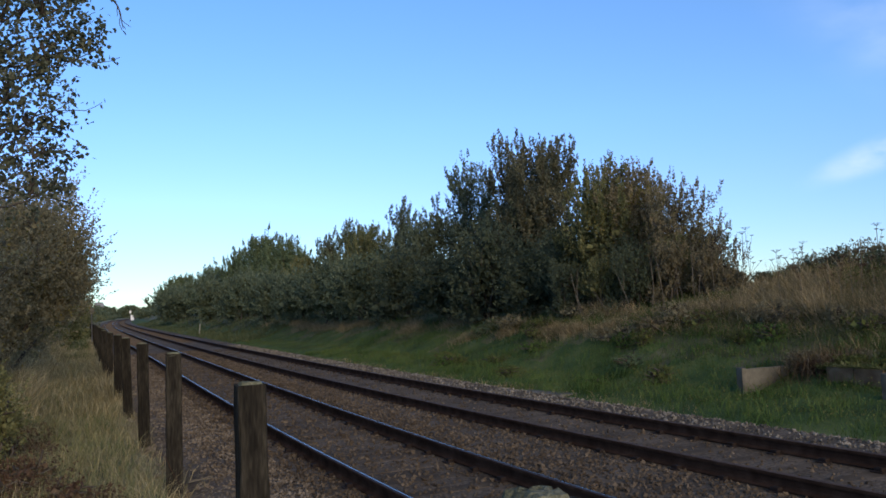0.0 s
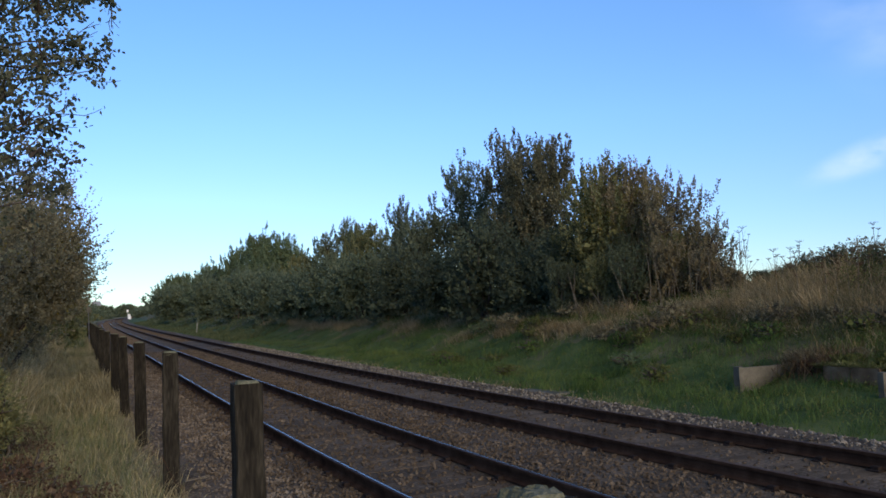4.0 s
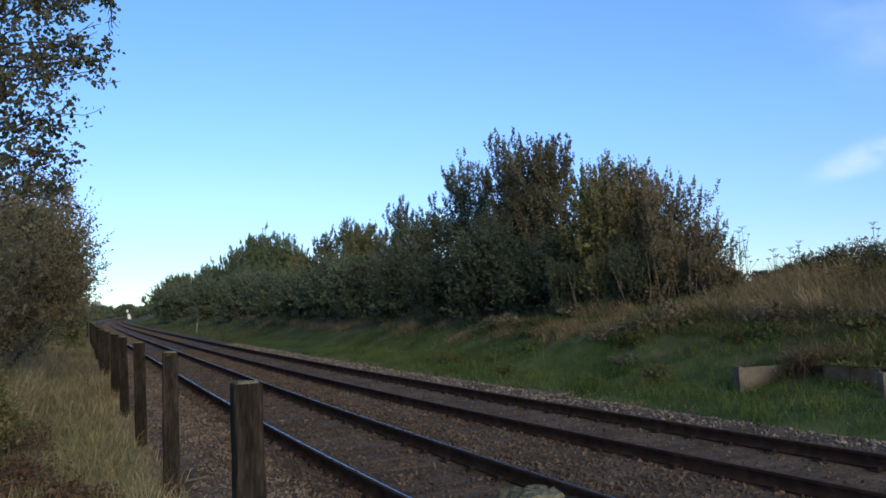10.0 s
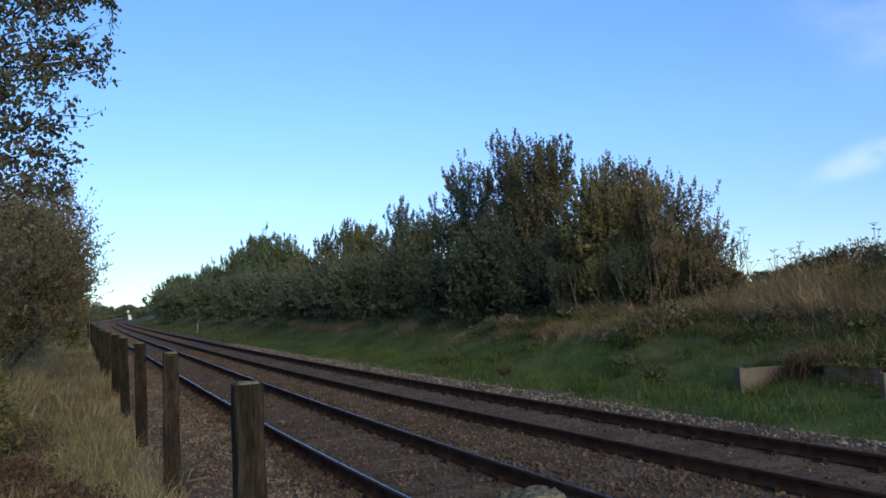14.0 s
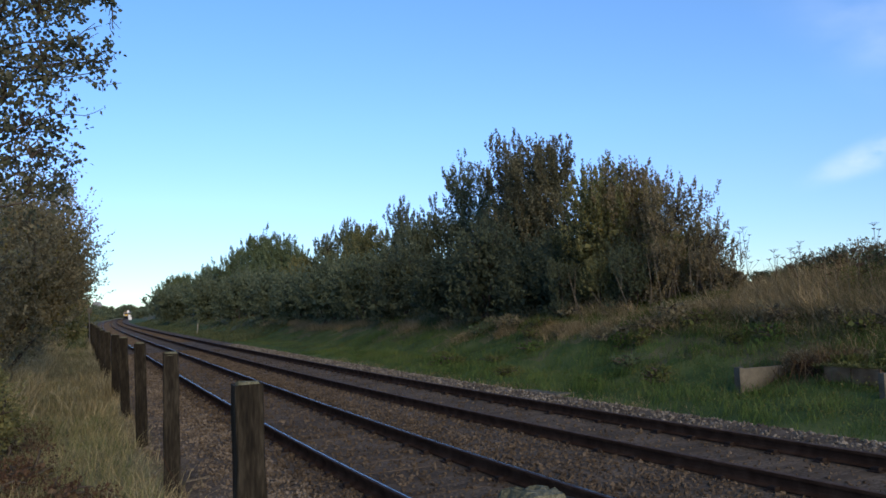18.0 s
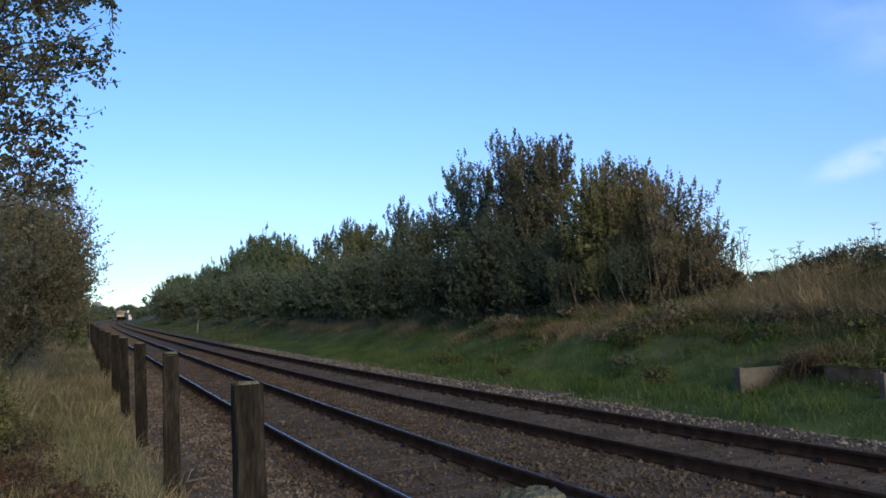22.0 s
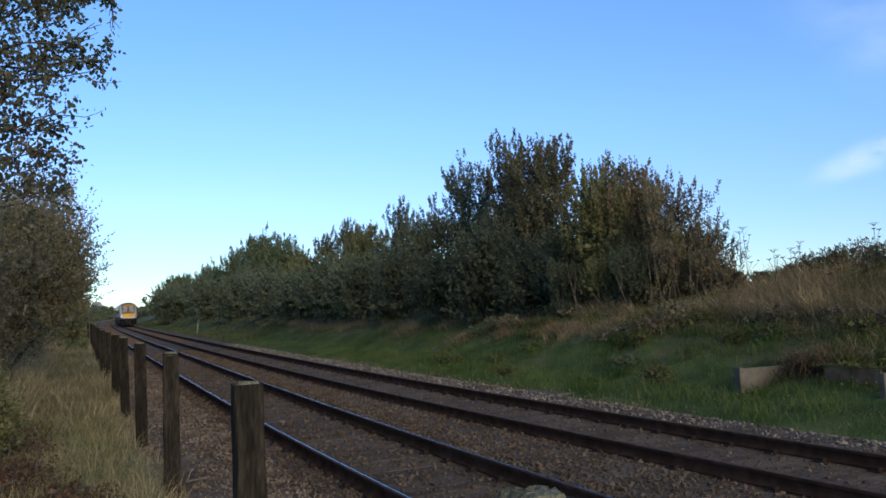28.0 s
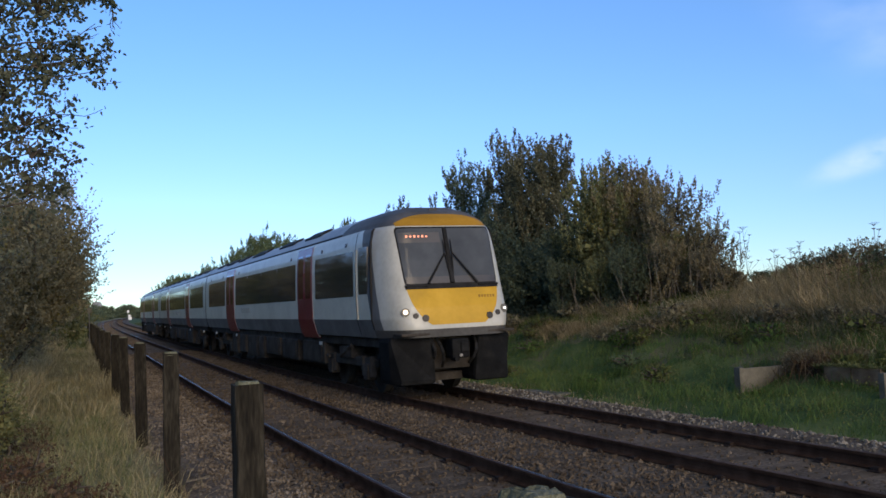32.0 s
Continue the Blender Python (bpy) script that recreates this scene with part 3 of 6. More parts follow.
def tree(name, x, y, top, radius, mat, seed, label, n_shoots=420, per=34, leaf=0.1, low=0.12, lobes=5, stems=3, sparse=0.0,
         crown_parts=1, erect=0.8, group="lineside trees", category="tree", base_z=None, extra=(), heart=1.0, plumes=0, plume=1.0, turning=0.0, lump=1.0, oval=False, clumps=0, share=1.0):
    """A many-stemmed tree: limbs from the ground, leafy shoots over uneven lobes."""
    rng = np.random.default_rng(seed)
    z0 = float(ground_z(x, y)) - 0.05 if base_z is None else base_z
    h = top - z0
    ob = thing(name, label, category, group, m=pose(x, y, z0))
    # lobes of the crown: centre and radii, in the tree's space
    cs, rs = [], []
    for i in range(lobes):
        f = (i + 0.5) / lobes
        a = rng.uniform(0, 2 * math.pi)
        zc = h * (low + (0.86 - low) * f)
        rad = radius * (0.62 + 0.25 * math.sin(f * math.pi)) * rng.uniform(0.8, 1.1) * lump
        d = radius * rng.uniform(0.15, 0.5) * (1.1 - 0.7 * f) * (2.9 - 1.9 * lump)
        cs.append((d * math.cos(a), d * math.sin(a), zc))
        rs.append((rad, rad, min(h * rng.uniform(0.2, 0.28) * lump ** 0.5, h * 0.96 - zc)))
    cs[lobes - 1] = (cs[-1][0] * 0.3, cs[-1][1] * 0.3, cs[-1][2])
    plain = lobes
    for ex, ey, ez, er in extra:
        cs.append((ex - x, ey - y, ez - z0))
        rs.append((er, er, er * 0.8))
    lobes = len(cs)
    cs, rs = np.array(cs), np.array(rs)
    # limbs
    paths = []
    for i in range(stems):
        a = rng.uniform(0, 2 * math.pi)
        foot = np.array([math.cos(a), math.sin(a), 0]) * radius * 0.18
        for j in range(2):
            k = (i * 2 + j) % lobes
            paths.append((limb(rng, foot, cs[k] + rng.normal(size=3) * 0.1), 0.018 * h ** 0.8 + 0.01, 0.012))
    for i in range(lobes * 5):
        k = i % lobes
        v = rng.normal(size=3)
        v[2] = abs(v[2])
        v /= np.linalg.norm(v)
        paths.append((limb(rng, cs[k] - (0, 0, rs[k][2] * 0.4), cs[k] + v * rs[k] * 0.95), 0.022, 0.006))
    wood = part("branchwork", bark_mesh("branchwork", paths, M["bark"]), None, ob)
    if h < 1.2:
        tagged(wood, kind="stuff")
    # shoots
    wish = rs[:, 0] ** 2 * np.where(np.arange(lobes) < plain, 1.0, share)
    k = rng.choice(lobes, n_shoots, p=wish / wish.sum())
    v = rng.normal(size=(n_shoots, 3))
    v /= np.linalg.norm(v, axis=1, keepdims=True)
    rr = rng.uniform(0.35, 1.0, n_shoots) ** 0.6
    B = cs[k] + v * rs[k] * rr[:, None] * (1 + 0.18 * rng.normal(size=(n_shoots, 1)))
    if clumps:
        # the upper crown gathers into leafy boughs with sky between them
        k = rng.choice(n_shoots, clumps, replace=False)
        near = k[np.argmin(((B[:, None] - B[k][None]) ** 2).sum(-1), axis=1)]
        pull = np.clip(2.2 * B[:, 2:] / h - 0.6, 0, 0.88)
        B = B + (B[near] - B) * pull
    B[:, 2] = np.clip(B[:, 2], 0.03 * h, h * 0.93)
    T = v * (1.0 - 0.6 * erect) + np.array([0, 0, erect]) + rng.normal(size=v.shape) * 0.22
    T /= np.linalg.norm(T, axis=1, keepdims=True)
    ln = rng.uniform(0.35, 0.95, n_shoots) * min(1.0, radius * 0.55) * (1 + 0.9 * np.clip(v[:, 2], 0, 1) * (B[:, 2] > 0.5 * h)) * (1 + 2 * leaf)
    if not extra:
        rho = np.hypot(B[:, 0], B[:, 1]) / (radius * 1.25)
        room = h * (1.03 - 0.3 * rho ** (3.4 if clumps else 1.6) + 0.05 * rng.normal(size=n_shoots))
        B[:, 2] = np.minimum(B[:, 2], np.maximum(room - 0.3 * h * rng.random(n_shoots), 0.05 * h))
        ln = np.minimum(ln, np.maximum(0.25 * ln, (room - B[:, 2]) / np.maximum(T[:, 2], 0.3)))
    P, D = shoots(rng, B, T, ln, per, (0.03 + 0.03 * radius ** 0.5) * (1 + leaf))
    P[:, 2] = np.maximum(P[:, 2], 0.02)
    if sparse:
        keep = np.repeat(rng.random(n_shoots) > 0.8 * sparse * np.clip(B[:, 2] / h, 0, 1), per)
        P, D = P[keep], D[keep]
    size = rng.uniform(0.65, 1.2, len(P)) * leaf
    if plumes:
        # slender upright leafy shoots wherever the crown ends above
        cell = 2.6 * leaf
        key = np.floor(P[:, 0] / cell) * 4096 + np.floor(P[:, 1] / cell)
        order = np.lexsort((-P[:, 2], key))
        tops = P[order[np.concatenate([[True], np.diff(key[order]) != 0])]]
        tops = tops[tops[:, 2] > 0.42 * h]
        tops = tops[rng.permutation(len(tops))[:plumes]]
        n_ = len(tops)
        out = tops * np.array([1, 1, 0]) / max(radius, 0.1)
        way = np.array([0, 0, 1.0]) + 0.2 * out + rng.normal(size=(n_, 3)) * 0.09
        way /= np.linalg.norm(way, axis=1, keepdims=True)
        long_ = leaf * rng.uniform(2.6, 5.4, n_) * plume
        f = np.sort(rng.random((n_, 17)), axis=1)[..., None]
        around = rng.normal(size=(n_, 17, 3)) * np.array([1, 1, 0.4])
        around /= np.linalg.norm(around, axis=2, keepdims=True)
        Q = (tops - way * long_[:, None] * 0.45)[:, None] + way[:, None] * (long_[:, None, None] * f) + around * leaf * 0.26 * (1.25 - f)
        E = way[:, None] * 0.9 + around * 0.62
        P, D = np.concatenate([P, Q.reshape(-1, 3)]), np.concatenate([D, E.reshape(-1, 3)])
        size = np.concatenate([size, (leaf * rng.uniform(0.75, 1.15, (n_, 17)) * (1.1 - 0.4 * f[..., 0])).ravel()])
    if turning:
        # leaves that have turned yellow, in clusters
        w = np.sin(2.3 * P[:, 0] + seed) * np.sin(2.9 * P[:, 2] + 1.3 * seed) * np.sin(2.0 * P[:, 1])
        turned = rng.random(len(P)) < turning * np.clip(0.25 + 1.6 * w, 0.02, 1)
        part("yellow_leaves", leaves_mesh("yellow_leaves", P[turned], D[turned], size[turned], M["leaf_yellowing"], rng), None, ob, "leaves turned yellow")
        P, D, size = P[~turned], D[~turned], size[~turned]
    lab = (P[:, 0] > 0).astype(int) if crown_parts > 1 else np.zeros(len(P), int)
    for c in range(crown_parts):
        pick = lab == c
        part("crown", leaves_mesh("crown", P[pick], D[pick], size[pick], mat, rng, 0.78 if oval else 0.62, oval), None, ob)
    # heart of the crown: larger, shaded leaves
    m = int(n_shoots * (2.0 if sparse < 0.1 else 1.0))
    k = rng.choice(lobes, m, p=(rs[:, 0] ** 3) / (rs[:, 0] ** 3).sum())
    v = rng.normal(size=(m, 3))
    v /= np.linalg.norm(v, axis=1, keepdims=True)
    P = cs[k] + v * rs[k] * (rng.random((m, 1)) ** 0.5) * 0.72
    P[:, 2] = np.maximum(P[:, 2], 0.02 * h)
    if not extra:
        P = P[P[:, 2] < h * ((0.68 if clumps else 0.9) - 0.3 * (np.hypot(P[:, 0], P[:, 1]) / (radius * 1.25)) ** 1.6) - 0.12 * h * rng.random(m)]
        m = len(P)
    part("inner_foliage", leaves_mesh("inner_foliage", P, rng.normal(size=P.shape), rng.uniform(1.6, 3.0, m) * leaf * heart, mat, rng, 0.9), None, ob)
    return ob


# right of the line: x, y, top, radius, leaf, shoots, material
TREES = (
    (18.9, 19.9, 4.0, 0.9, "leaf_autumn", 0.05, 170, 0.8), (18.9, 21.3, 5.3, 1.25, "leaf_autumn", 0.07, 420, 0.35), (19.0, 23.8, 6.2, 1.5, "leaf_autumn", 0.08, 620, 0.0),
    (22.2, 26.4, 6.4, 1.5, "leaf_autumn", 0.08, 520, 0.3), (18.5, 24.4, 6.35, 1.5, "leaf_olive", 0.085, 640, 0.0), (23.2, 34.8, 9.0, 2.5, "leaf_bronze", 0.115, 1350, 0.3),
    (23.3, 38.3, 9.8, 2.3, "leaf_bronze", 0.12, 1150, 0.3), (23.6, 43.8, 9.4, 2.3, "leaf_dark", 0.12, 950, 0.35), (21.3, 44.3, 6.6, 1.8, "leaf_dark", 0.11, 640, 0.25),
    (21.8, 49.2, 8.2, 1.2, "leaf_dark", 0.115, 420, 0.4), (23.3, 58.1, 7.3, 2.1, "leaf_olive", 0.13, 560, 0.35), (27.4, 73.2, 9.2, 2.2, "leaf_dark", 0.15, 560, 0.3),
    (25.3, 73.6, 8.3, 1.15, "leaf_dark", 0.15, 170, 0.2), (24.4, 77.6, 6.3, 2.0, "leaf_olive", 0.15, 460, 0.0), (28.3, 98.3, 9.9, 3.2, "leaf_green", 0.17, 620, 0.0), (29.4, 112.6, 11.6, 3.7, "leaf_green", 0.19, 700, 0.0),
    (27.9, 118.6, 9.9, 2.4, "leaf_green", 0.2, 360, 0.0), (29.0, 141.4, 8.6, 4.0, "leaf_green", 0.22, 600, 0.0), (34.2, 194.0, 9.6, 4.6, "leaf_green", 0.28, 600, 0.0),
    (40.5, 244.8, 9.0, 3.2, "leaf_green", 0.32, 360, 0.0))
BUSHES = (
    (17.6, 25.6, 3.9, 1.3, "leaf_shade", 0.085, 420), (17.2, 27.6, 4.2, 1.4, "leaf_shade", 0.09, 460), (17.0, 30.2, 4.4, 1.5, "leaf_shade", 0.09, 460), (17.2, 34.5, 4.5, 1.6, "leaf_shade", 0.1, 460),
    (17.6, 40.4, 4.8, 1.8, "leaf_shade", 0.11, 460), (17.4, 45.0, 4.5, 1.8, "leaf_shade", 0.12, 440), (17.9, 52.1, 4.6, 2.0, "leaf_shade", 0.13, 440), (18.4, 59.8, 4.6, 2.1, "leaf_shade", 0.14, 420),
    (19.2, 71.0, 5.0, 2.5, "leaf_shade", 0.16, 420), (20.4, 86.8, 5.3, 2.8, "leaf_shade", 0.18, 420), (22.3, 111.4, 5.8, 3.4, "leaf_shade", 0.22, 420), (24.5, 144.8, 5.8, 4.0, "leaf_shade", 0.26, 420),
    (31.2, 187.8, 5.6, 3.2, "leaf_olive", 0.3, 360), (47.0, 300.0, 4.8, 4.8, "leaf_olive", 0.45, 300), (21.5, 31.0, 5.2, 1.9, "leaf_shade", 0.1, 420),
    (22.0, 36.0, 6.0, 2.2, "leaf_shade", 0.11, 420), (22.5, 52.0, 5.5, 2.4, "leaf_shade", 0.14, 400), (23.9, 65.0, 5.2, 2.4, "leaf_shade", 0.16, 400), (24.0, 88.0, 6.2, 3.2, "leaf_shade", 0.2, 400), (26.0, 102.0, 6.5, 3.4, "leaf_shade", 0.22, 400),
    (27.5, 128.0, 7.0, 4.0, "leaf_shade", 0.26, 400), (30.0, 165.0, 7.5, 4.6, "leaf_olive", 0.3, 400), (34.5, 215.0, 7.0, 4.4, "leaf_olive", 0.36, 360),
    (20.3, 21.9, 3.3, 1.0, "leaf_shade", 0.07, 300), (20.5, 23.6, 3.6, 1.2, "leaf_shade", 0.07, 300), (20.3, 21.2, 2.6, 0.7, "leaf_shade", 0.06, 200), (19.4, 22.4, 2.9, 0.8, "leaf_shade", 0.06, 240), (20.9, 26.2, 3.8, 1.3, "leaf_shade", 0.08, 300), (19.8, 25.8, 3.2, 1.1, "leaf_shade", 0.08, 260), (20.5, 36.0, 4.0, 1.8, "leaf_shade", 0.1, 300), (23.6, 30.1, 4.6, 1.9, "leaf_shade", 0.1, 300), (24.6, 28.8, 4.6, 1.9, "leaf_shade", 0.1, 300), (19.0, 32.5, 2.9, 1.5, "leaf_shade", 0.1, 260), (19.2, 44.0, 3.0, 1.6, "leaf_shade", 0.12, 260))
SWAYING = []
for i_, (x_, y_, t_, r_, m_, lf_, n_, sp_) in enumerate(TREES):
    t_ -= 0.22
    ob_ = tree("tree", x_, y_, t_, r_, M[m_], 100 + i_, {"leaf_autumn": "autumn-brown tree with upright leafy shoots on the bank", "leaf_olive": "olive-green tree turning brown on the bank",
               "leaf_dark": "dark green tree with spiky shoots on the bank", "leaf_bronze": "tall bronze-green poplar with upright leafy shoots on the bank", "leaf_green": "green leafy tree on the bank", "leaf_hedge": "small sparse bush at the wood's edge"}[m_],
               n_shoots=int(n_ * (1.0 if not sp_ else 0.85)), per=24, leaf=lf_ * 1.15, sparse=sp_, lobes=13, lump=0.82 if t_ > 9 and y_ < 50 else 0.66, low=0.06 if i_ < 5 else 0.55 if r_ == 1.15 else 0.2, erect=1.15, crown_parts=2, heart=0.75 if sp_ else 1.0,
               plumes=150, plume=1.15 if y_ < 30 else 0.85, clumps=75 if t_ > 7.5 and 30 < y_ < 55 else 0, turning={"leaf_olive": 0.3, "leaf_autumn": 0.2}.get(m_, 0.0) if y_ < 42 else 0.0)
    if t_ > 6.3:
        SWAYING.append((ob_, 0.22))
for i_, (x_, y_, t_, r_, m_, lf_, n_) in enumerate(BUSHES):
    # bushes beyond 42 m take the leaf colour that has haze in it
    m_ = "leaf_hazed" if y_ > 42 else m_
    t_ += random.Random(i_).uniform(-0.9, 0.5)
    tree("bush", x_, y_, t_, r_ * random.Random(i_ + 9).uniform(0.85, 1.15), M[m_], 200 + i_, "dense bush at the foot of the trees, haze in its leaf colour", n_shoots=int(n_ * (0.8 if i_ < 16 else 0.55)), per=14, leaf=lf_ * 1.35, lobes=5, low=0.1, erect=0.6, heart=1.1, group="lineside bushes", category="bush", plumes=26 if y_ > 60 else 0)

for i_, (x_, y_, t_, r_, m_) in enumerate(((17.7, 20.4, 3.3, 0.8, "leaf_autumn"), (18.3, 19.5, 2.9, 0.7, "leaf_autumn"), (17.2, 21.6, 3.2, 0.8, "leaf_shade"), (16.9, 22.8, 2.9, 0.7, "leaf_olive"), (16.6, 24.3, 2.8, 0.8, "leaf_shade"), (18.7, 18.9, 2.25, 0.5, "leaf_autumn"), (18.6, 21.2, 3.6, 0.9, "leaf_olive"), (17.9, 22.6, 3.6, 0.9, "leaf_shade"), (19.4, 20.2, 2.4, 0.6, "leaf_shade"))):
    tree("scrub", x_, y_, t_, r_, M[m_], 270 + i_, "thin brownish scrub at the wood's edge", n_shoots=260, per=18, leaf=0.062, lobes=6, lump=0.8, low=0.04, erect=1.0, heart=0.9, plumes=20, group="scrub at the wood's edge", category="bush")

# left of the path: a hedge of many-stemmed bushes and taller trees behind it
HEDGE = ((-2.3, 9.5, 3.0, 1.1, "leaf_hedge", 0.055, 560, ()), (-2.1, 12.8, 3.3, 1.25, "leaf_hedge", 0.06, 620, ()), (-2.0, 16.5, 4.0, 1.5, "leaf_hedge", 0.065, 640, ((-0.6, 16.5, 2.6, 0.7),)),
         (-1.4, 20.0, 4.5, 1.6, "leaf_hedge", 0.07, 700, ((0.3, 20.0, 3.0, 0.8), (0.5, 20.2, 3.9, 0.6))), (-0.7, 24.5, 4.8, 1.5, "leaf_hedge", 0.075, 1700, ((1.0, 24.3, 3.6, 0.85), (1.02, 24.3, 2.8, 0.8), (0.5, 24.3, 4.1, 0.75), (1.17, 24.4, 3.25, 0.62), (1.12, 24.2, 2.4, 0.6), (1.0, 24.2, 2.0, 0.7))),
         (-0.5, 30.0, 5.0, 1.7, "leaf_hedge", 0.085, 640, ((1.5, 30.0, 3.4, 0.9), (1.4, 30.0, 2.4, 0.8))), (-0.4, 37.0, 4.8, 1.8, "leaf_olive", 0.1, 560, ((1.5, 37.0, 3.2, 1.1),)), (0.0, 46.0, 6.0, 2.0, "leaf_hedge", 0.12, 500, ((2.4, 46.0, 3.0, 1.2),)),
         (0.8, 58.0, 6.5, 2.3, "leaf_olive", 0.14, 460, ((3.6, 60.0, 1.0, 1.2),)), (0.6, 52.0, 6.6, 2.2, "leaf_olive", 0.13, 400, ()), (1.2, 65.5, 6.8, 2.3, "leaf_olive", 0.15, 400, ()), (2.8, 84.0, 7.2, 2.6, "leaf_olive", 0.18, 360, ()), (-0.25, 12.2, 1.3, 0.42, "leaf_olive", 0.045, 170, ()), (2.0, 74.0, 7.0, 2.6, "leaf_hedge", 0.17, 420, ()), (4.0, 95.0, 7.3, 2.8, "leaf_olive", 0.2, 380, ()))
for i_, (x_, y_, t_, r_, m_, lf_, n_, ex_) in enumerate(HEDGE):
    tree("hedge_bush", x_, y_, t_, r_, M[m_], 300 + i_, "brown-green overgrown hedge bush beside the path", n_shoots=int(n_ * (1.5 if y_ < 32 else 1.1)), per=20, leaf=lf_ * (1.0 if y_ < 32 else 1.25), lobes=5, low=0.08, erect=0.75, heart=0.9, turning=0.12 if y_ < 26 else 0.0, group="hedge along the path", category="hedge", extra=ex_, share=2.0)
TALL = tree("tall_hedge_tree", -1.3, 11.3, 7.4, 1.1, M["leaf_poplar"], 400, "tall poplar overhanging the hedge and path, leaves coloured as back-lit", n_shoots=860, per=22, leaf=0.056, lobes=4, low=0.3, sparse=0.0, erect=0.25, category="tree", heart=0.5, oval=True, turning=0.06,
            extra=((-0.05, 11.3, 5.5, 0.55), (-0.1, 11.4, 4.95, 0.5), (-0.2, 11.3, 4.4, 0.42), (0.0, 11.3, 4.5, 0.36), (-0.25, 11.4, 3.9, 0.4), (-0.28, 11.3, 3.4, 0.34), (0.4, 11.2, 5.5, 0.26), (0.42, 11.3, 4.95, 0.24), (0.22, 11.3, 4.15, 0.2), (0.28, 11.2, 3.75, 0.2), (0.2, 11.3, 3.3, 0.2)))
SWAYING.append((TALL, 0.3))
SWINGING = []   # boughs, and how much of the first gust each takes


def bough(ob, foot, tip, seed, n=60, leaf=0.062, stray=0.16):
    """A thin branch of a tree, hung at its foot, with leaves towards its tip."""
    rng = np.random.default_rng(seed)
    foot = np.array(foot)
    p = limb(rng, (0, 0, 0), np.array(tip) - foot, 0.07, 9)
    paths = [(p, 0.014, 0.004)]
    pts = []
    for k in range(5):
        a = p[3 + k]
        q = limb(rng, a, a + (p[-1] - p[0]) * 0.25 + rng.normal(size=3) * stray, 0.08, 5)
        paths.append((q, 0.006, 0.003))
        pts.append(q[1:])
    pts.append(p[5:])
    pts = np.concatenate(pts)
    wood = part("bough", bark_mesh("bough", paths, M["bark"]), None, ob)
    wood.location = Vector(foot) - ob.matrix_basis.translation
    P = pts[rng.integers(0, len(pts), n)] + rng.normal(size=(n, 3)) * 0.05
    D = rng.normal(size=(n, 3)) * 0.6 + np.array([0.2, 0, -0.7])
    tagged(part("leaf_spray", leaves_mesh("leaf_spray", P, D, rng.uniform(0.7, 1.2, n) * leaf, M["leaf_poplar"], rng, 0.8, True), None, wood), kind="stuff")
    return wood


BOUGHS = (((0.1, 11.3, 5.35), (1.16, 11.3, 5.69), 70), ((0.1, 11.3, 5.4), (0.92, 11.2, 5.62), 60), ((0.3, 11.3, 5.0), (1.0, 11.3, 5.38), 5), ((0.0, 11.3, 4.75), (1.16, 11.3, 5.1), 55), ((0.0, 11.3, 4.6), (1.12, 11.3, 4.83), 60),
          ((0.1, 11.3, 4.7), (0.72, 11.3, 4.84), 60), ((0.0, 11.3, 5.0), (0.8, 11.3, 5.05), 60), ((-0.1, 11.3, 3.95), (0.73, 11.3, 4.32), 35), ((-0.1, 11.3, 4.0), (0.5, 11.3, 4.2), 40), ((-0.1, 11.3, 3.75), (0.69, 11.3, 4.04), 45),
          ((-0.1, 11.3, 3.6), (0.6, 11.3, 3.83), 45), ((-0.1, 11.3, 3.4), (0.45, 11.3, 3.63), 45), ((-0.1, 11.3, 3.2), (0.66, 11.3, 3.57), 40), ((-0.1, 11.3, 3.1), (0.56, 11.3, 3.42), 60), ((1.16, 11.4, 5.85), (1.22, 11.4, 5.36), 2))
for i_, (f_, t_, n_) in enumerate(BOUGHS):
    SWINGING.append((bough(TALL, f_, t_, 440 + i_, n_ * 2, stray=0.16 if n_ > 10 else 0.04), 1.0 if t_[2] > 4.6 else 0.3))


# ---- fence ----
def post_mesh(seed, w, d, h):
    rng = random.Random(seed)
    bm = bmesh.new()
    rings = []
    for k in range(9):
        z = h * k / 8
        tw = 1.0 + rng.uniform(-0.03, 0.03)
        rings.append([bm.verts.new((sx * w / 2 * tw + rng.uniform(-0.004, 0.004), sy * d / 2 * tw + rng.uniform(-0.004, 0.004), z - (rng.uniform(0.004, 0.02) if k == 8 else 0)))
                      for sx, sy in ((-0.88, -1), (0.88, -1), (1, -0.85), (1, 0.85), (0.88, 1), (-0.88, 1), (-1, 0.85), (-1, -0.85))])
    for a, b in zip(rings, rings[1:]):
        for i in range(8):
            bm.faces.new((a[i], a[(i + 1) % 8], b[(i + 1) % 8], b[i]))
    bm.faces.new(rings[-1])
    return bm


def top_mesh(seed, w, d, h):
    """The weathered end grain: an uneven low cap."""
    rng = random.Random(seed + 90)
    bm = bmesh.new()
    n = 7
    g = [[None] * (n + 1) for _ in range(n + 1)]
    for i in range(n + 1):
        for j in range(n + 1):
            a, b = 2 * i / n - 1, 2 * j / n - 1
            edge = max(abs(a), abs(b)) > 0.99
            round_ = 1 - 0.1 * max(0.0, abs(a) + abs(b) - 1.2)
            g[i][j] = bm.verts.new((w / 2 * a * round_ + rng.uniform(-0.003, 0.003), d / 2 * b * round_ + rng.uniform(-0.003, 0.003), h + (-0.03 if edge else 0.003 + rng.uniform(-0.006, 0.007))))
    for i in range(n):
        for j in range(n):
            bm.faces.new((g[i][j], g[i + 1][j], g[i + 1][j + 1], g[i][j + 1]))
    return bm


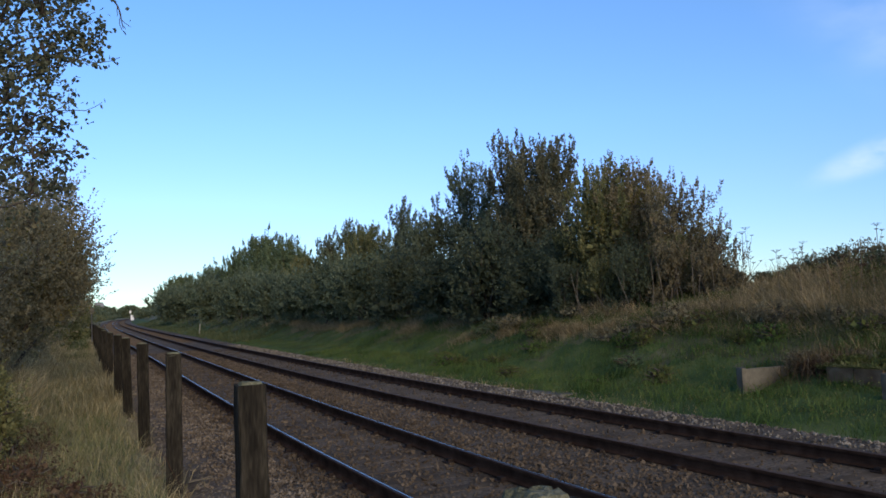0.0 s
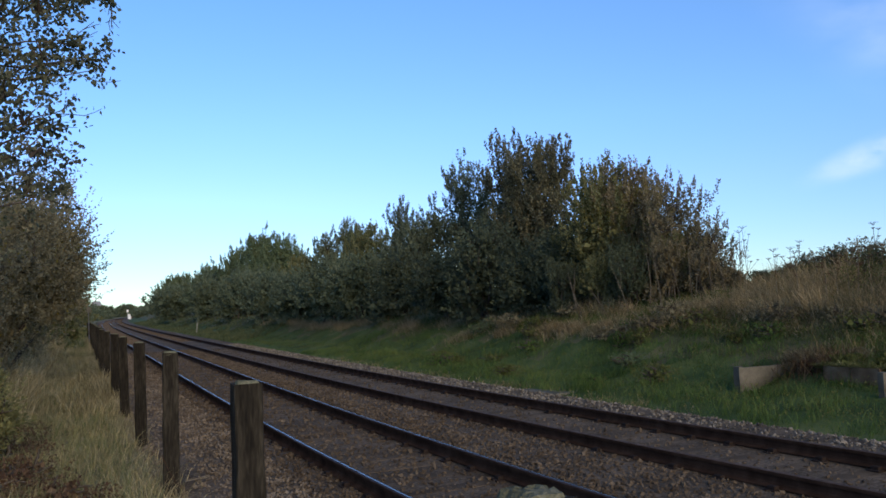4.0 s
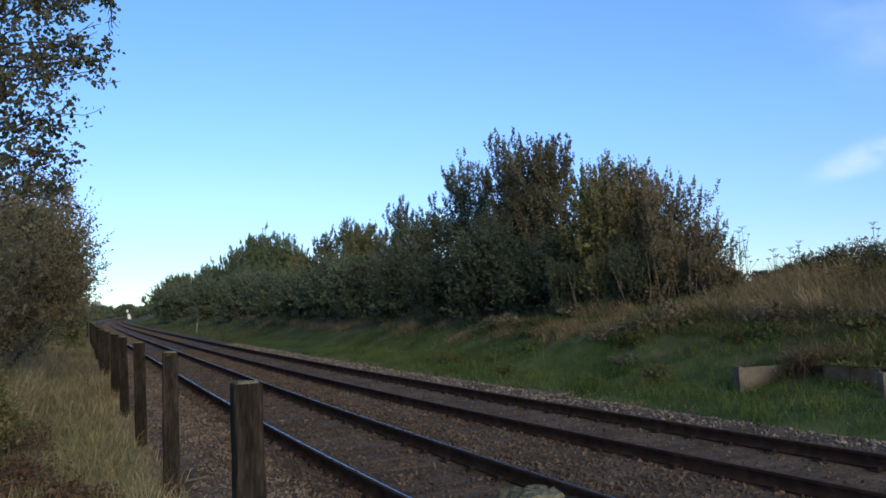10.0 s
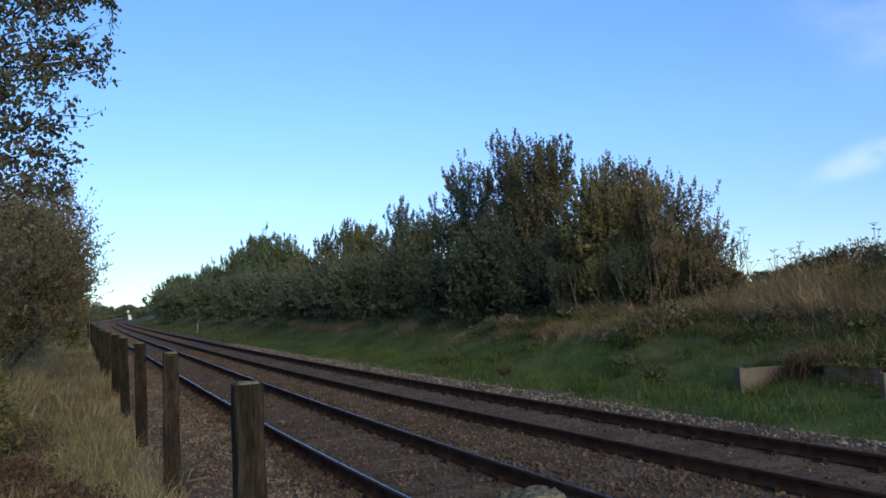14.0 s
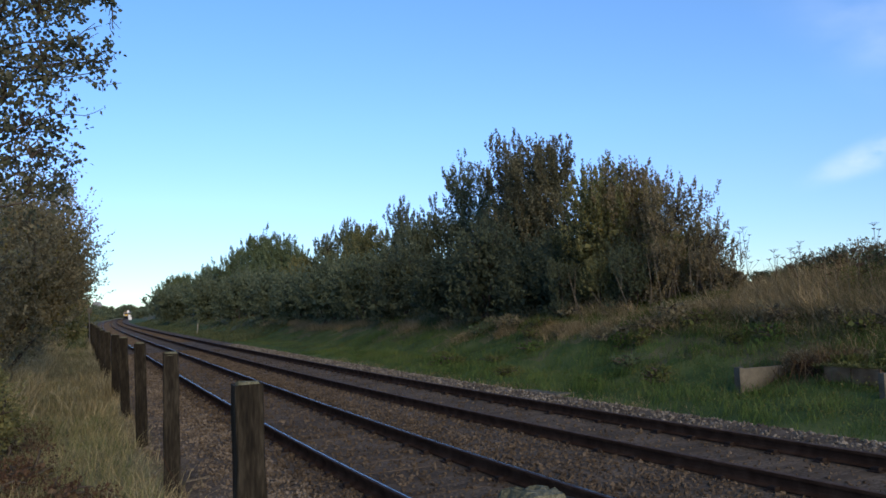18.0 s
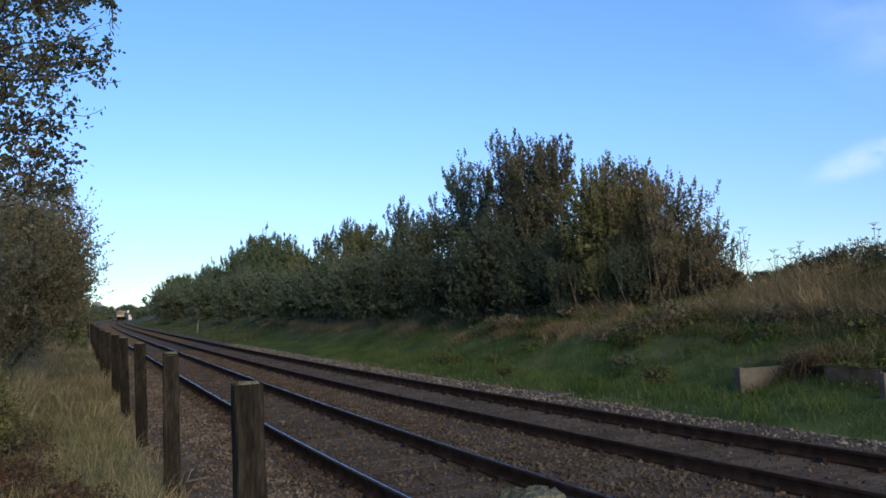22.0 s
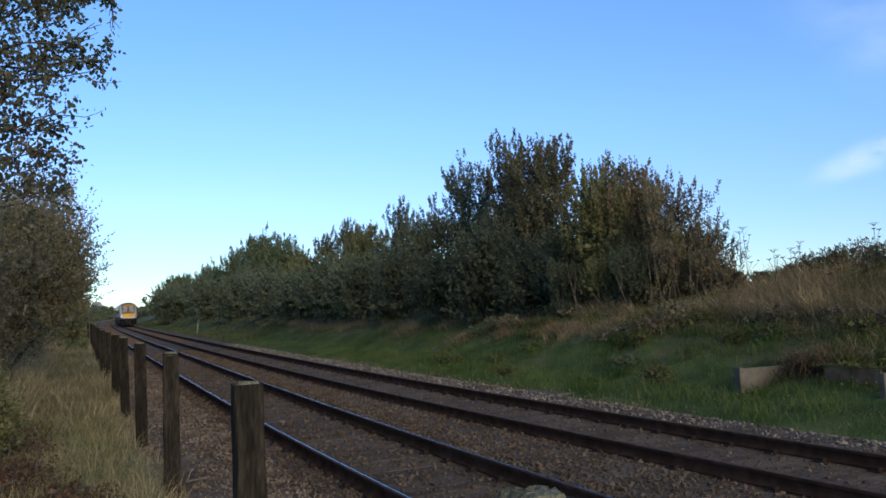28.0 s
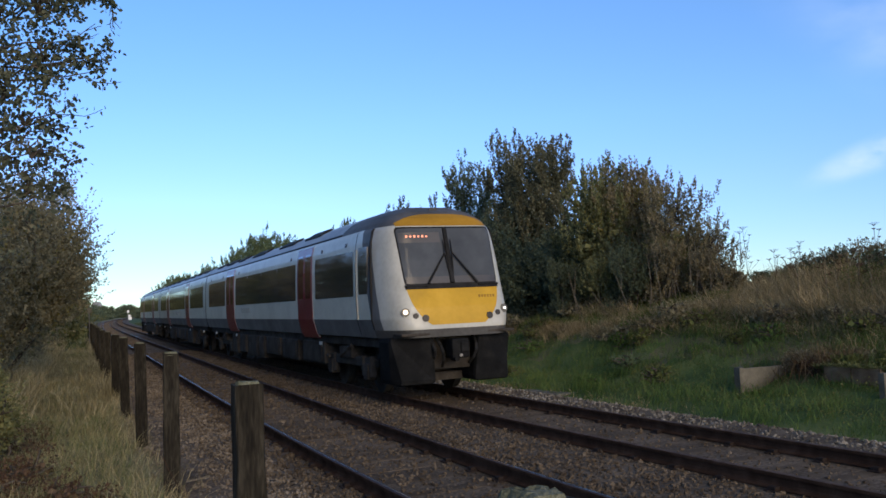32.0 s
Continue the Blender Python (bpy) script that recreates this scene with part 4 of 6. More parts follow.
def build_fence():
    ys = [1.69, 5.01, 9.6, 13.46, 17.38, 20.5, 24.4] + [24.4 + 3.9 * i for i in range(1, 18)]
    for i, y in enumerate(ys):
        off = {0: -2.91, 1: -2.785, 2: -2.64, 3: -2.63, 4: -2.64, 5: -2.7, 6: -2.76}.get(i, -2.78)
        x = float(x_near(y)) + off - (0.018 if i == 0 else 0.0)
        th = float(np.interp(y, NEAR[2], NEAR[3]))
        rng = random.Random(i)
        ob = thing("fence_post", "weathered square timber fence post beside the ballast", "fence post", "fence posts along the path", m=pose(x, y, -0.315 if i == 0 else -0.3, rng.uniform(-1.2, 1.2), rng.uniform(-1, 1), -math.degrees(th) + rng.uniform(-4, 4)))
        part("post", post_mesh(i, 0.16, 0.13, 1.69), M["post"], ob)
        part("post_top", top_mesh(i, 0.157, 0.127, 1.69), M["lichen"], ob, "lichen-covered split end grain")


build_fence()


# ---- grass and small plants ----
def blades(name, x, y, h0, h1, w, mat, label, seed, lean=0.35, tilt=(0.12, 0.0), root=None):
    """Curved grass blades of two faces each."""
    rng = np.random.default_rng(seed)
    n = len(x)
    z = ground_z(x, y) - 0.02 if root is None else np.full(n, root)
    h = rng.uniform(h0, h1, n) * rng.uniform(0.6, 1.0, n) * (1.0 + 0.45 * np.sin(1.5 * x + 1.2 * np.sin(1.1 * y) + seed) * np.sin(1.3 * y + 0.8 * x))
    a = rng.uniform(0, 2 * math.pi, n)
    d = np.stack([np.cos(a), np.sin(a), np.zeros(n)], -1)
    t = rng.normal(size=(n, 2)) * lean
    L = np.stack([t[:, 0] + tilt[0], t[:, 1] + tilt[1], np.ones(n)], -1)
    L /= np.linalg.norm(L, axis=1, keepdims=True)
    B = np.stack([x, y, z], -1)
    ww = (w * rng.uniform(0.6, 1.3, n))[:, None]
    mid = B + L * h[:, None] * 0.55
    tip = B + L * h[:, None] + np.stack([t[:, 0], t[:, 1], np.full(n, -0.25)], -1) * h[:, None] * 0.45
    V = np.stack([B - d * ww, B + d * ww, mid + d * ww * 0.7, tip, mid - d * ww * 0.7], 1)
    i = np.arange(n)[:, None] * 5
    F = np.concatenate([i + np.array([[0, 1, 2]]), i + np.array([[0, 2, 4]]), i + np.array([[4, 2, 3]])])
    tagged(new(name, flat(name, V.reshape(-1, 3), F, mat)), label, "grass", kind="stuff")


def strewn(seed, n, side, o0, o1, y0, y1, clump=0.5, power=1.4):
    """Plan positions between two distances from the outer track, in loose clumps, thinning away."""
    rng = np.random.default_rng(seed)
    m = max(1, int(n / 14))
    yc = y0 + (y1 - y0) * rng.random(m) ** power
    oc = rng.uniform(o0, o1, m)
    k = rng.integers(0, m, n)
    loose = rng.random(n) > clump
    y = np.where(loose, y0 + (y1 - y0) * rng.random(n) ** power, yc[k] + rng.normal(size=n) * 0.12)
    o = np.where(loose, rng.uniform(o0, o1, n), oc[k] + rng.normal(size=n) * 0.12)
    return (x_far(y) + o if side > 0 else x_near(y) - o), y


def herbs(name, x, y, h, leaf, mat, label, seed):
    """A low cover of small broad leaves."""
    rng = np.random.default_rng(seed)
    n = len(x)
    lump = 0.35 + 0.65 * (0.5 + 0.5 * np.sin(1.7 * x + 2.1 * np.sin(0.9 * y)) * np.sin(1.3 * y + 0.8 * x))
    P = np.stack([x, y, ground_z(x, y) + h * lump * rng.random(n) ** 0.7], -1)
    D = rng.normal(size=(n, 3)) + np.array([0, 0, 0.5])
    tagged(new(name, leaves_mesh(name, P, D, rng.uniform(0.6, 1.3, n) * leaf, mat, rng)), label, "undergrowth", kind="stuff")


def patchy(x, y, seed, least=0.1):
    """Keeps the points in drifting patches."""
    rng = np.random.default_rng(seed)
    w = np.sin(1.1 * x + 1.7 * np.sin(0.7 * y) + seed) + np.sin(1.9 * y + 0.8 * x)
    keep = rng.random(len(x)) < np.clip(0.5 + 0.45 * w, least, 1)
    return x[keep], y[keep]


x_, y_ = strewn(11, 52000, 1, 2.9, 8.6, 5, 60, 0.3, 1.3)
blades("verge_grass", x_, y_, 0.08, 0.24, 0.005, M["blade_green"], "rough green grass on the far verge", 21, 0.55)
x_, y_ = strewn(41, 40000, 1, 3.6, 9.8, 5, 60, 0.6, 1.3)
herbs("verge_herbs", x_, y_, 0.2, 0.038, M["herb"], "low green weeds among the verge grass", 42)
x_, y_ = strewn(12, 14000, 1, 3.0, 8.5, 60, 220, 0.4, 1.6)
blades("far_verge_grass", x_, y_, 0.2, 0.5, 0.03, M["blade_far"], "green grass on the verge down the line", 22)
x_, y_ = strewn(13, 46000, 1, 8.6, 13.2, 6, 18.6, 0.6, 1.0)
x_, y_ = patchy(x_, y_, 3, 0.25)
blades("bank_grass", x_, y_, 0.3, 0.8, 0.005, M["blade_bank"], "tall dry buff grass on the bank", 23, 0.3, (-0.3, 0.15))
x_, y_ = strewn(43, 30000, 1, 7.6, 11.6, 6, 28, 0.6, 1.0)
herbs("bank_herbs", x_, y_, 0.35, 0.045, M["herb"], "tangled green undergrowth on the bank", 44)
x_, y_ = strewn(45, 17000, 1, 8.7, 12.6, 7, 18.2, 0.93, 1.0)
blades("straw_grass", x_, y_, 0.35, 0.9, 0.005, M["straw"], "leaning straw-brown grass on the bank", 46, 0.25, (-0.4, 0.2))
rg_ = np.random.default_rng(14)
yc_ = 17.5 + 50 * rg_.random(70) ** 1.5
k_ = rg_.integers(0, 70, 10000)
y_ = yc_[k_] + rg_.normal(size=10000) * (0.12 + 0.012 * yc_[k_])
o_ = np.interp(y_, [17, 21, 28, 36, 48, 90], [9.1, 8.8, 8.6, 7.9, 7.4, 7.2]) + rg_.normal(size=70)[k_] * 0.25 + rg_.normal(size=10000) * 0.16
blades("woodside_grass", x_far(y_) + o_, y_, 0.3, 0.7, 0.006, M["straw"], "dry straw tufts along the foot of the trees", 24, 0.45, (-0.2, 0.0))
for i_, (x_, y_, w_, n_) in enumerate(((15.35, 28.9, 0.42, 2600), (15.5, 26.4, 0.3, 900), (15.72, 24.6, 0.35, 1700), (15.5, 23.4, 0.42, 2200), (15.42, 22.3, 0.35, 1500), (15.42, 20.4, 0.4, 2000), (16.25, 36.5, 0.5, 900), (15.6, 19.2, 0.35, 900))):
    rg_ = np.random.default_rng(240 + i_)
    blades("straw_tuft", x_ + w_ * 0.55 * rg_.normal(size=n_), y_ + w_ * rg_.normal(size=n_), 0.2, 0.46, 0.007, M["straw"], "pale straw tuft of dead grass at the wood's foot", 250 + i_, 0.5, (-0.25, 0.0))
x_, y_ = strewn(58, 2600, 1, 2.75, 3.5, 12, 34, 0.9, 1.0)
blades("shoulder_straw", x_, y_, 0.06, 0.2, 0.005, M["straw"], "short dead grass at the ballast's edge", 59, 0.6)
x_, y_ = strewn(51, 20000, 1, 3.2, 8.4, 6, 40, 0.97, 1.2)
blades("verge_tufts", x_, y_, 0.2, 0.46, 0.005, M["blade_green"], "longer tufts of grass on the verge", 52, 0.35)
x_, y_ = strewn(15, 34000, -1, 2.55, 5.2, 5, 46, 0.7, 1.3)
blades("path_grass", x_, y_, 0.12, 0.42, 0.003, M["blade_dry"], "short dry grass on the path", 25, 0.55)
x_, y_ = strewn(16, 34000, -1, 2.8, 5.2, 5, 46, 0.5, 1.2)
blades("path_green_grass", x_, y_, 0.1, 0.42, 0.003, M["blade_path"], "patches of greener grass on the path", 26, 0.55)
x_, y_ = strewn(17, 22000, -1, 4.4, 6.2, 15, 60, 0.7, 1.2)
blades("hedge_grass", x_, y_, 0.35, 0.95, 0.007, M["blade_dry"], "tall dry grass at the foot of the hedge", 27, 0.3)
x_, y_ = strewn(63, 9000, -1, 2.9, 5.0, 17, 50, 0.6, 1.1)
blades("path_straw", x_, y_, 0.2, 0.5, 0.006, M["blade_dry"], "bleached dry grass along the path", 64, 0.4)
x_, y_ = strewn(18, 9000, -1, 2.6, 3.0, 20, 70, 0.4, 1.2)
blades("fence_grass", x_, y_, 0.2, 0.6, 0.008, M["blade_dry"], "dry grass along the fence", 28, 0.3)
x_, y_ = strewn(19, 16000, 1, 7.5, 11.0, 6, 30, 0.5, 1.0)
blades("bank_green_grass", x_, y_, 0.15, 0.42, 0.006, M["blade_green"], "green grass creeping up the bank", 29, 0.45)
x_, y_ = strewn(20, 12000, -1, 2.5, 6.5, 40, 150, 0.4, 1.3)
blades("far_path_grass", x_, y_, 0.15, 0.45, 0.02, M["blade_path"], "dry grass on the path down the line", 30, 0.4)
x_, y_ = strewn(31, 14000, -1, 4.6, 8.5, 10, 60, 0.5, 1.2)
blades("hedge_weeds", x_, y_, 0.15, 0.5, 0.008, M["blade_path"], "weeds under the hedge", 32, 0.4)
x_, y_ = strewn(47, 9000, -1, 3.9, 5.4, 6, 16, 0.8, 1.0)
herbs("path_brambles", x_, y_, 0.16, 0.045, M["bramble"], "low brown withered bramble leaves by the path", 48)
x_, y_ = strewn(61, 15000, 1, 7.8, 10.4, 7, 19, 0.9, 1.0)
blades("bank_litter", x_, y_, 0.15, 0.5, 0.005, M["blade_bank"], "dead brown grass among the weeds of the bank", 62, 0.5, (-0.3, 0.1))
x_, y_ = strewn(33, 8000, 1, 11.5, 14.5, 7, 17.8, 0.6, 1.0)
blades("crest_grass", x_, y_, 0.25, 0.7, 0.005, M["blade_bank"], "dry grass along the bank's crest", 34, 0.28, (-0.25, 0.1))
x_, y_ = strewn(49, 18000, 1, 10.6, 14.5, 7, 17.6, 0.75, 1.0)
herbs("crest_weeds", x_, y_, 0.75, 0.05, M["herb"], "green weeds among the grass of the bank's crest", 50)
x_, y_ = strewn(53, 30000, -1, 2.6, 8.5, -9, 6, 0.5, 1.0)
blades("path_turf", x_, y_, 0.05, 0.2, 0.008, M["blade_path"], "short trodden grass on the path", 54, 0.5)
x_, y_ = strewn(55, 9000, 1, 3.0, 12.0, -9, 5, 0.5, 1.0)
blades("verge_turf", x_, y_, 0.1, 0.35, 0.008, M["blade_green"], "uncut green grass on the verge", 56, 0.5)


# ---- the train ----
M["t_white"] = material("carriage_white", [(0.43, 0.42, 0.345), (0.52, 0.51, 0.42), (0.58, 0.57, 0.48)], 0.38, scale=1.2, fine=9, bump=0.02, clear=0.15)
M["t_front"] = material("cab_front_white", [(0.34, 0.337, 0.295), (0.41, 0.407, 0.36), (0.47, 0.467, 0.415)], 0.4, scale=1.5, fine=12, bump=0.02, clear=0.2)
# cab white greyed: the corner's shade is put into the colour
M["t_corner_shade"] = material("cab_corner_shaded", [(0.075, 0.077, 0.08), (0.1, 0.103, 0.106), (0.13, 0.132, 0.134)], 0.5, scale=1.5, fine=14, bump=0.03, clear=0.1)
M["t_plate"] = material("pale_plate", [(0.4, 0.4, 0.36), (0.55, 0.55, 0.5)], 0.6, scale=6, fine=40, bump=0.1)
M["t_logo"] = material("faded_lettering", [(0.3, 0.3, 0.26), (0.38, 0.375, 0.32)], 0.5, scale=6, fine=40, bump=0.0)
M["t_grey"] = material("carriage_grey", [(0.088, 0.084, 0.076), (0.125, 0.12, 0.11), (0.17, 0.163, 0.15)], 0.6, scale=1.4, fine=10, bump=0.04)
M["t_band"] = material("front_band_dark", [(0.035, 0.035, 0.033), (0.055, 0.054, 0.051), (0.08, 0.078, 0.074)], 0.5, scale=1.5, fine=12, bump=0.03)
M["t_roof"] = material("carriage_roof", [(0.045, 0.047, 0.052), (0.07, 0.072, 0.078), (0.1, 0.1, 0.104)], 0.6, scale=1.4, fine=9, bump=0.08)
# paler than the cab roof: sky reflection is put into this colour
M["t_roof_pale"] = material("carriage_roof_pale", [(0.17, 0.175, 0.18), (0.24, 0.245, 0.25), (0.3, 0.3, 0.305)], 0.4, scale=1.4, fine=9, bump=0.06)
M["t_red"] = material("door_red", [(0.105, 0.008, 0.014), (0.14, 0.01, 0.017), (0.17, 0.015, 0.022)], 0.35, scale=1.5, fine=10, bump=0.02, clear=0.3)
M["t_yellow"] = material("warning_yellow", [(0.36, 0.22, 0.012), (0.43, 0.262, 0.012), (0.49, 0.3, 0.02)], 0.42, scale=2, fine=14, bump=0.03, clear=0.15)
# the warning yellow again, darkened for how light meets the tilted dome
M["t_dome_shade"] = material("dome_yellow_shaded", [(0.2295, 0.1271, 0.0108), (0.2805, 0.1558, 0.0126), (0.323, 0.1804, 0.018)], 0.5, scale=2, fine=14, bump=0.03)
M["t_black"] = material("underframe_black", [(0.023, 0.0205, 0.0175), (0.041, 0.037, 0.032), (0.07, 0.062, 0.052)], 0.85, scale=3, fine=20, bump=0.3, spec=0.05)
M["t_bumper"] = material("bumper_dark_grey", [(0.006, 0.0065, 0.007), (0.01, 0.0105, 0.011), (0.02, 0.02, 0.02)], 0.8, scale=3, fine=20, bump=0.1, spec=0.04)
# dark glass with its base lifted to include lens veil
M["t_glass"] = material("carriage_glass", [(0.02, 0.021, 0.022), (0.028, 0.029, 0.03), (0.038, 0.039, 0.04)], 0.06, scale=0.6, fine=3, bump=0.0, spec=0.35)
# the grey mottling stands in for reflections on the windscreen
M["t_screen"] = material("windscreen_glass", [(0.04462, 0.04781, 0.05227), (0.06375, 0.06821, 0.07204), (0.0924, 0.09749, 0.09945)], 0.08, scale=0.9, fine=4, bump=0.0, spec=0.22)
M["t_dash"] = material("cab_desk", [(0.05, 0.048, 0.046), (0.07, 0.066, 0.063)], 0.3, scale=2, fine=8, bump=0.0, spec=0.4)
M["t_door_glass"] = material("door_glass_red", [(0.05, 0.006, 0.01), (0.07, 0.008, 0.013)], 0.05, scale=0.6, fine=3, bump=0.0, spec=0.45)
M["t_rubber"] = material("rubber", [(0.006, 0.006, 0.006), (0.012, 0.012, 0.012), (0.02, 0.02, 0.02)], 0.7, scale=6, fine=30, bump=0.1)
M["t_steel"] = material("worn_steel", [(0.16, 0.15, 0.14), (0.26, 0.25, 0.24), (0.36, 0.35, 0.34)], 0.4, metal=0.9, scale=8, fine=40, bump=0.1)
M["t_lamp"] = material("headlamp_lit", [(0.9, 0.8, 0.55)] * 2, 0.3, bump=0, emit=((1.0, 0.72, 0.4), 3.6))
M["t_lamp_dim"] = material("marker_lamp_lit", [(0.9, 0.85, 0.7)] * 2, 0.3, bump=0, emit=((1.0, 0.85, 0.65), 1.4))
M["t_number"] = material("faded_number", [(0.2, 0.12, 0.02), (0.3, 0.17, 0.02)], 0.6, bump=0)
M["t_rim"] = material("lamp_rim", [(0.09, 0.085, 0.068), (0.14, 0.13, 0.105)], 0.4, bump=0, spec=0.3)
M["t_lens"] = material("lamp_lens", [(0.035, 0.032, 0.028), (0.06, 0.055, 0.048)], 0.5, bump=0, spec=0.2)
M["t_led"] = material("display_amber", [(0.5, 0.2, 0.1)] * 2, 0.5, bump=0, emit=((1.0, 0.3, 0.15), 0.9))

PROF_W = np.array([1.16, 1.245, 1.335, 1.345, 1.334, 1.305, 1.26, 1.15, 0.95, 0.6, 0.3, 0.0])
PROF_Z = np.array([1.0, 1.15, 1.5, 2.0, 2.6, 3.0, 3.2, 3.36, 3.53, 3.68, 3.735, 3.75])


def side_x(z):
    return np.interp(z, PROF_Z[:9], PROF_W[:9])


def roof_w(z):
    return np.interp(z, PROF_Z, PROF_W)


def side_slab(y0, y1, z0, z1, proud, deep=0.03, n=8, cut=0.05):
    """A panel that follows the body's side (local +x), with corners cut by a little."""
    zs = np.unique(np.concatenate([np.linspace(z0, z1, n), PROF_Z[(PROF_Z > z0 + 0.01) & (PROF_Z < z1 - 0.01)]]))
    n = len(zs)
    V, F = [], []
    for i, z in enumerate(zs):
        c = cut if i in (0, n - 1) else 0.0
        x = side_x(z)
        V += [(x + proud, y0 + c, z), (x + proud, y1 - c, z), (x - deep, y0 + c, z), (x - deep, y1 - c, z)]
    for i in range(n - 1):
        a, b = 4 * i, 4 * i + 4
        F += [(a, a + 1, b + 1, b), (a + 2, b + 2, b + 3, a + 3), (a, b, b + 2, a + 2), (a + 1, a + 3, b + 3, b + 1)]
    F += [(0, 2, 3, 1), (4 * n - 4, 4 * n - 3, 4 * n - 1, 4 * n - 2)]
    return np.array(V), np.array(F)


def mirror(V, F):
    return V * np.array([-1, 1, 1]), F[:, ::-1]


ROWS_Z = np.concatenate([np.linspace(1.15, 3.3, 74), np.linspace(3.315, 3.56, 22), 3.57 + 0.18 * np.sin(np.linspace(0.04, 1, 12) * math.pi / 2)])
TIP, DEEP = 11.5, 1.1


def nose_y(z):
    return TIP + np.interp(z, [1.0, 1.35, 1.7, 2.1, 2.6, 3.2, 3.4, 3.55, 3.68, 3.75], [0.0, 0.0, -0.08, -0.22, -0.37, -0.54, -0.68, -0.88, -1.25, -2.0])


def build_nose(car):
    e = np.linspace(-1, 1, 73)
    u = np.sign(e) * (1 - (1 - np.abs(e)) ** 1.25)
    u = np.concatenate([[-1], u, [1]])
    W = roof_w(ROWS_Z)
    X = W[:, None] * u[None]
    Y = nose_y(ROWS_Z)[:, None] - DEEP * np.abs(u[None]) ** 9
    Y[:, 0] = Y[:, -1] = TIP - 3.3
    Z = np.repeat(ROWS_Z[:, None], len(u), 1)
    V = np.stack([X, Y, Z], -1).reshape(-1, 3)
    r, c = X.shape
    i = np.arange(r * c).reshape(r, c)
    F = np.stack([i[:-1, :-1], i[1:, :-1], i[1:, 1:], i[:-1, 1:]], -1).reshape(-1, 4)
    m = V[F].mean(1)
    x, z = np.abs(m[:, 0]), m[:, 2]
    col = np.tile(np.arange(c - 1), r - 1)
    front = (col > 0) & (col < c - 2)
    band = z < np.where(front, 1.295, 1.5)
    roof = z > 3.27
    shell = ~(band | roof)
    corner_ = shell & front & (np.abs(np.tile((u[1:] + u[:-1]) / 2, r - 1)) > 0.955)
    shell = shell & ~corner_
    for name, mask, mat, lab in (("lower_band", band & (col == 0), "t_grey", "grey band"), ("lower_band", band & (col == c - 2), "t_grey", "grey band"), ("front_band", band & front, "t_band", "dark grey band below the white front"), ("cab_roof", roof, "t_roof", "grey cab roof"), ("cab_corner", corner_ & (m[:, 0] > 0), "t_corner_shade", "cab corner, white paint greyed for its shade"), ("cab_corner", corner_ & (m[:, 0] < 0), "t_corner_shade", "cab corner, white paint greyed for its shade"), ("cab_front", shell & front, "t_front", "white moulded cab front"),
                                 ("cab_side", shell & (col == 0), "t_white", ""), ("cab_side", shell & (col == c - 2), "t_white", "")):
        v, f = pick_faces(V, F, mask)
        part(name, flat(name, v, f, M[mat], smooth=True), None, car, lab)

    def patch(name, z_of, x_of, lift, mat, lab, n=28, m=44, mid=0.0, under=None):
        """A smooth-edged skin on the front: x_of(v) is its half width, z_of(v, x) its height, v from 0 to 1."""
        vs, us = np.linspace(0, 1, n), np.linspace(-1, 1, m)
        P = []
        for vv in vs:
            for uu in us:
                px = mid + uu * x_of(vv)
                pz = z_of(vv, px)
                w = float(roof_w(pz))
                P.append((px, float(nose_y(pz)) - DEEP * min(1.0, abs(px / w)) ** 9 + lift, pz + (lift * 0.4 if pz > 3.2 else 0)))
        k = np.arange(n * m).reshape(n, m)
        Q = np.stack([k[:-1, :-1], k[1:, :-1], k[1:, 1:], k[:-1, 1:]], -1).reshape(-1, 4)
        return part(name, flat(name, np.array(P), Q, M[mat], smooth=True), None, under or car, lab)

    def corner(vv, r=0.1):
        """Rounds off both ends of a patch's width."""
        d = min(vv, 1 - vv) / r
        return 0.0 if d >= 1 else 0.05 * (1 - math.sqrt(max(0.0, 1 - (1 - d) ** 2)))

    frame_ = patch("screen_frame", lambda v, x: 2.1 + 1.13 * v, lambda v: 0.945 + 0.045 * v - corner(v), 0.005, "t_rubber", "black windscreen surround")
    patch("windscreen", lambda v, x: 2.16 + 1.04 * v, lambda v: 0.925 + 0.045 * v - corner(v), 0.01, "t_screen", "raked glass cab windscreen", under=frame_)
    patch("dashboard", lambda v, x: 2.14 + 0.13 * v, lambda v: 0.915, 0.013, "t_dash", "dark cab desk behind the glass", 6)
    display = patch("display_box", lambda v, x: 2.92 + 0.2 * v, lambda v: 0.41, 0.0125, "t_dash", "dark destination display behind the glass", 6, 14, 0.53)
    patch("screen_sill", lambda v, x: 2.04 + 0.09 * v, lambda v: 0.945, 0.016, "t_rubber", "black rubber sill", 6)
    patch("dome_panel", lambda v, x: 3.25 + v * (0.25 - 0.22 * abs(x) ** 3), lambda v: 0.94, 0.006, "t_dome_shade", "yellow panel above the windscreen", 14)
    panel = patch("warning_panel", lambda v, x: 1.375 + 0.665 * v, lambda v: 0.925 - 0.12 * (1 - v) - 0.27 * (1 - v) ** 3, 0.006, "t_yellow", "yellow warning panel")

    def on_front(px, pz, lift=0.0):
        w = float(roof_w(pz))
        return Vector((px, float(nose_y(pz)) - DEEP * abs(px / w) ** 9 + lift, pz))

    def disc(name, px, pz, r, mat, deep=0.05, lab="", under=None):
        bm = bmesh.new()
        a = on_front(px, pz)
        nrm = Vector((0.55 * (px / 1.2) ** 3, 1, 0.12)).normalized()
        rod(bm, a - nrm * 0.04, a + nrm * deep * 0.5, r, r * 0.92, 18)
        return part(name, bm, M[mat], under or car, lab)

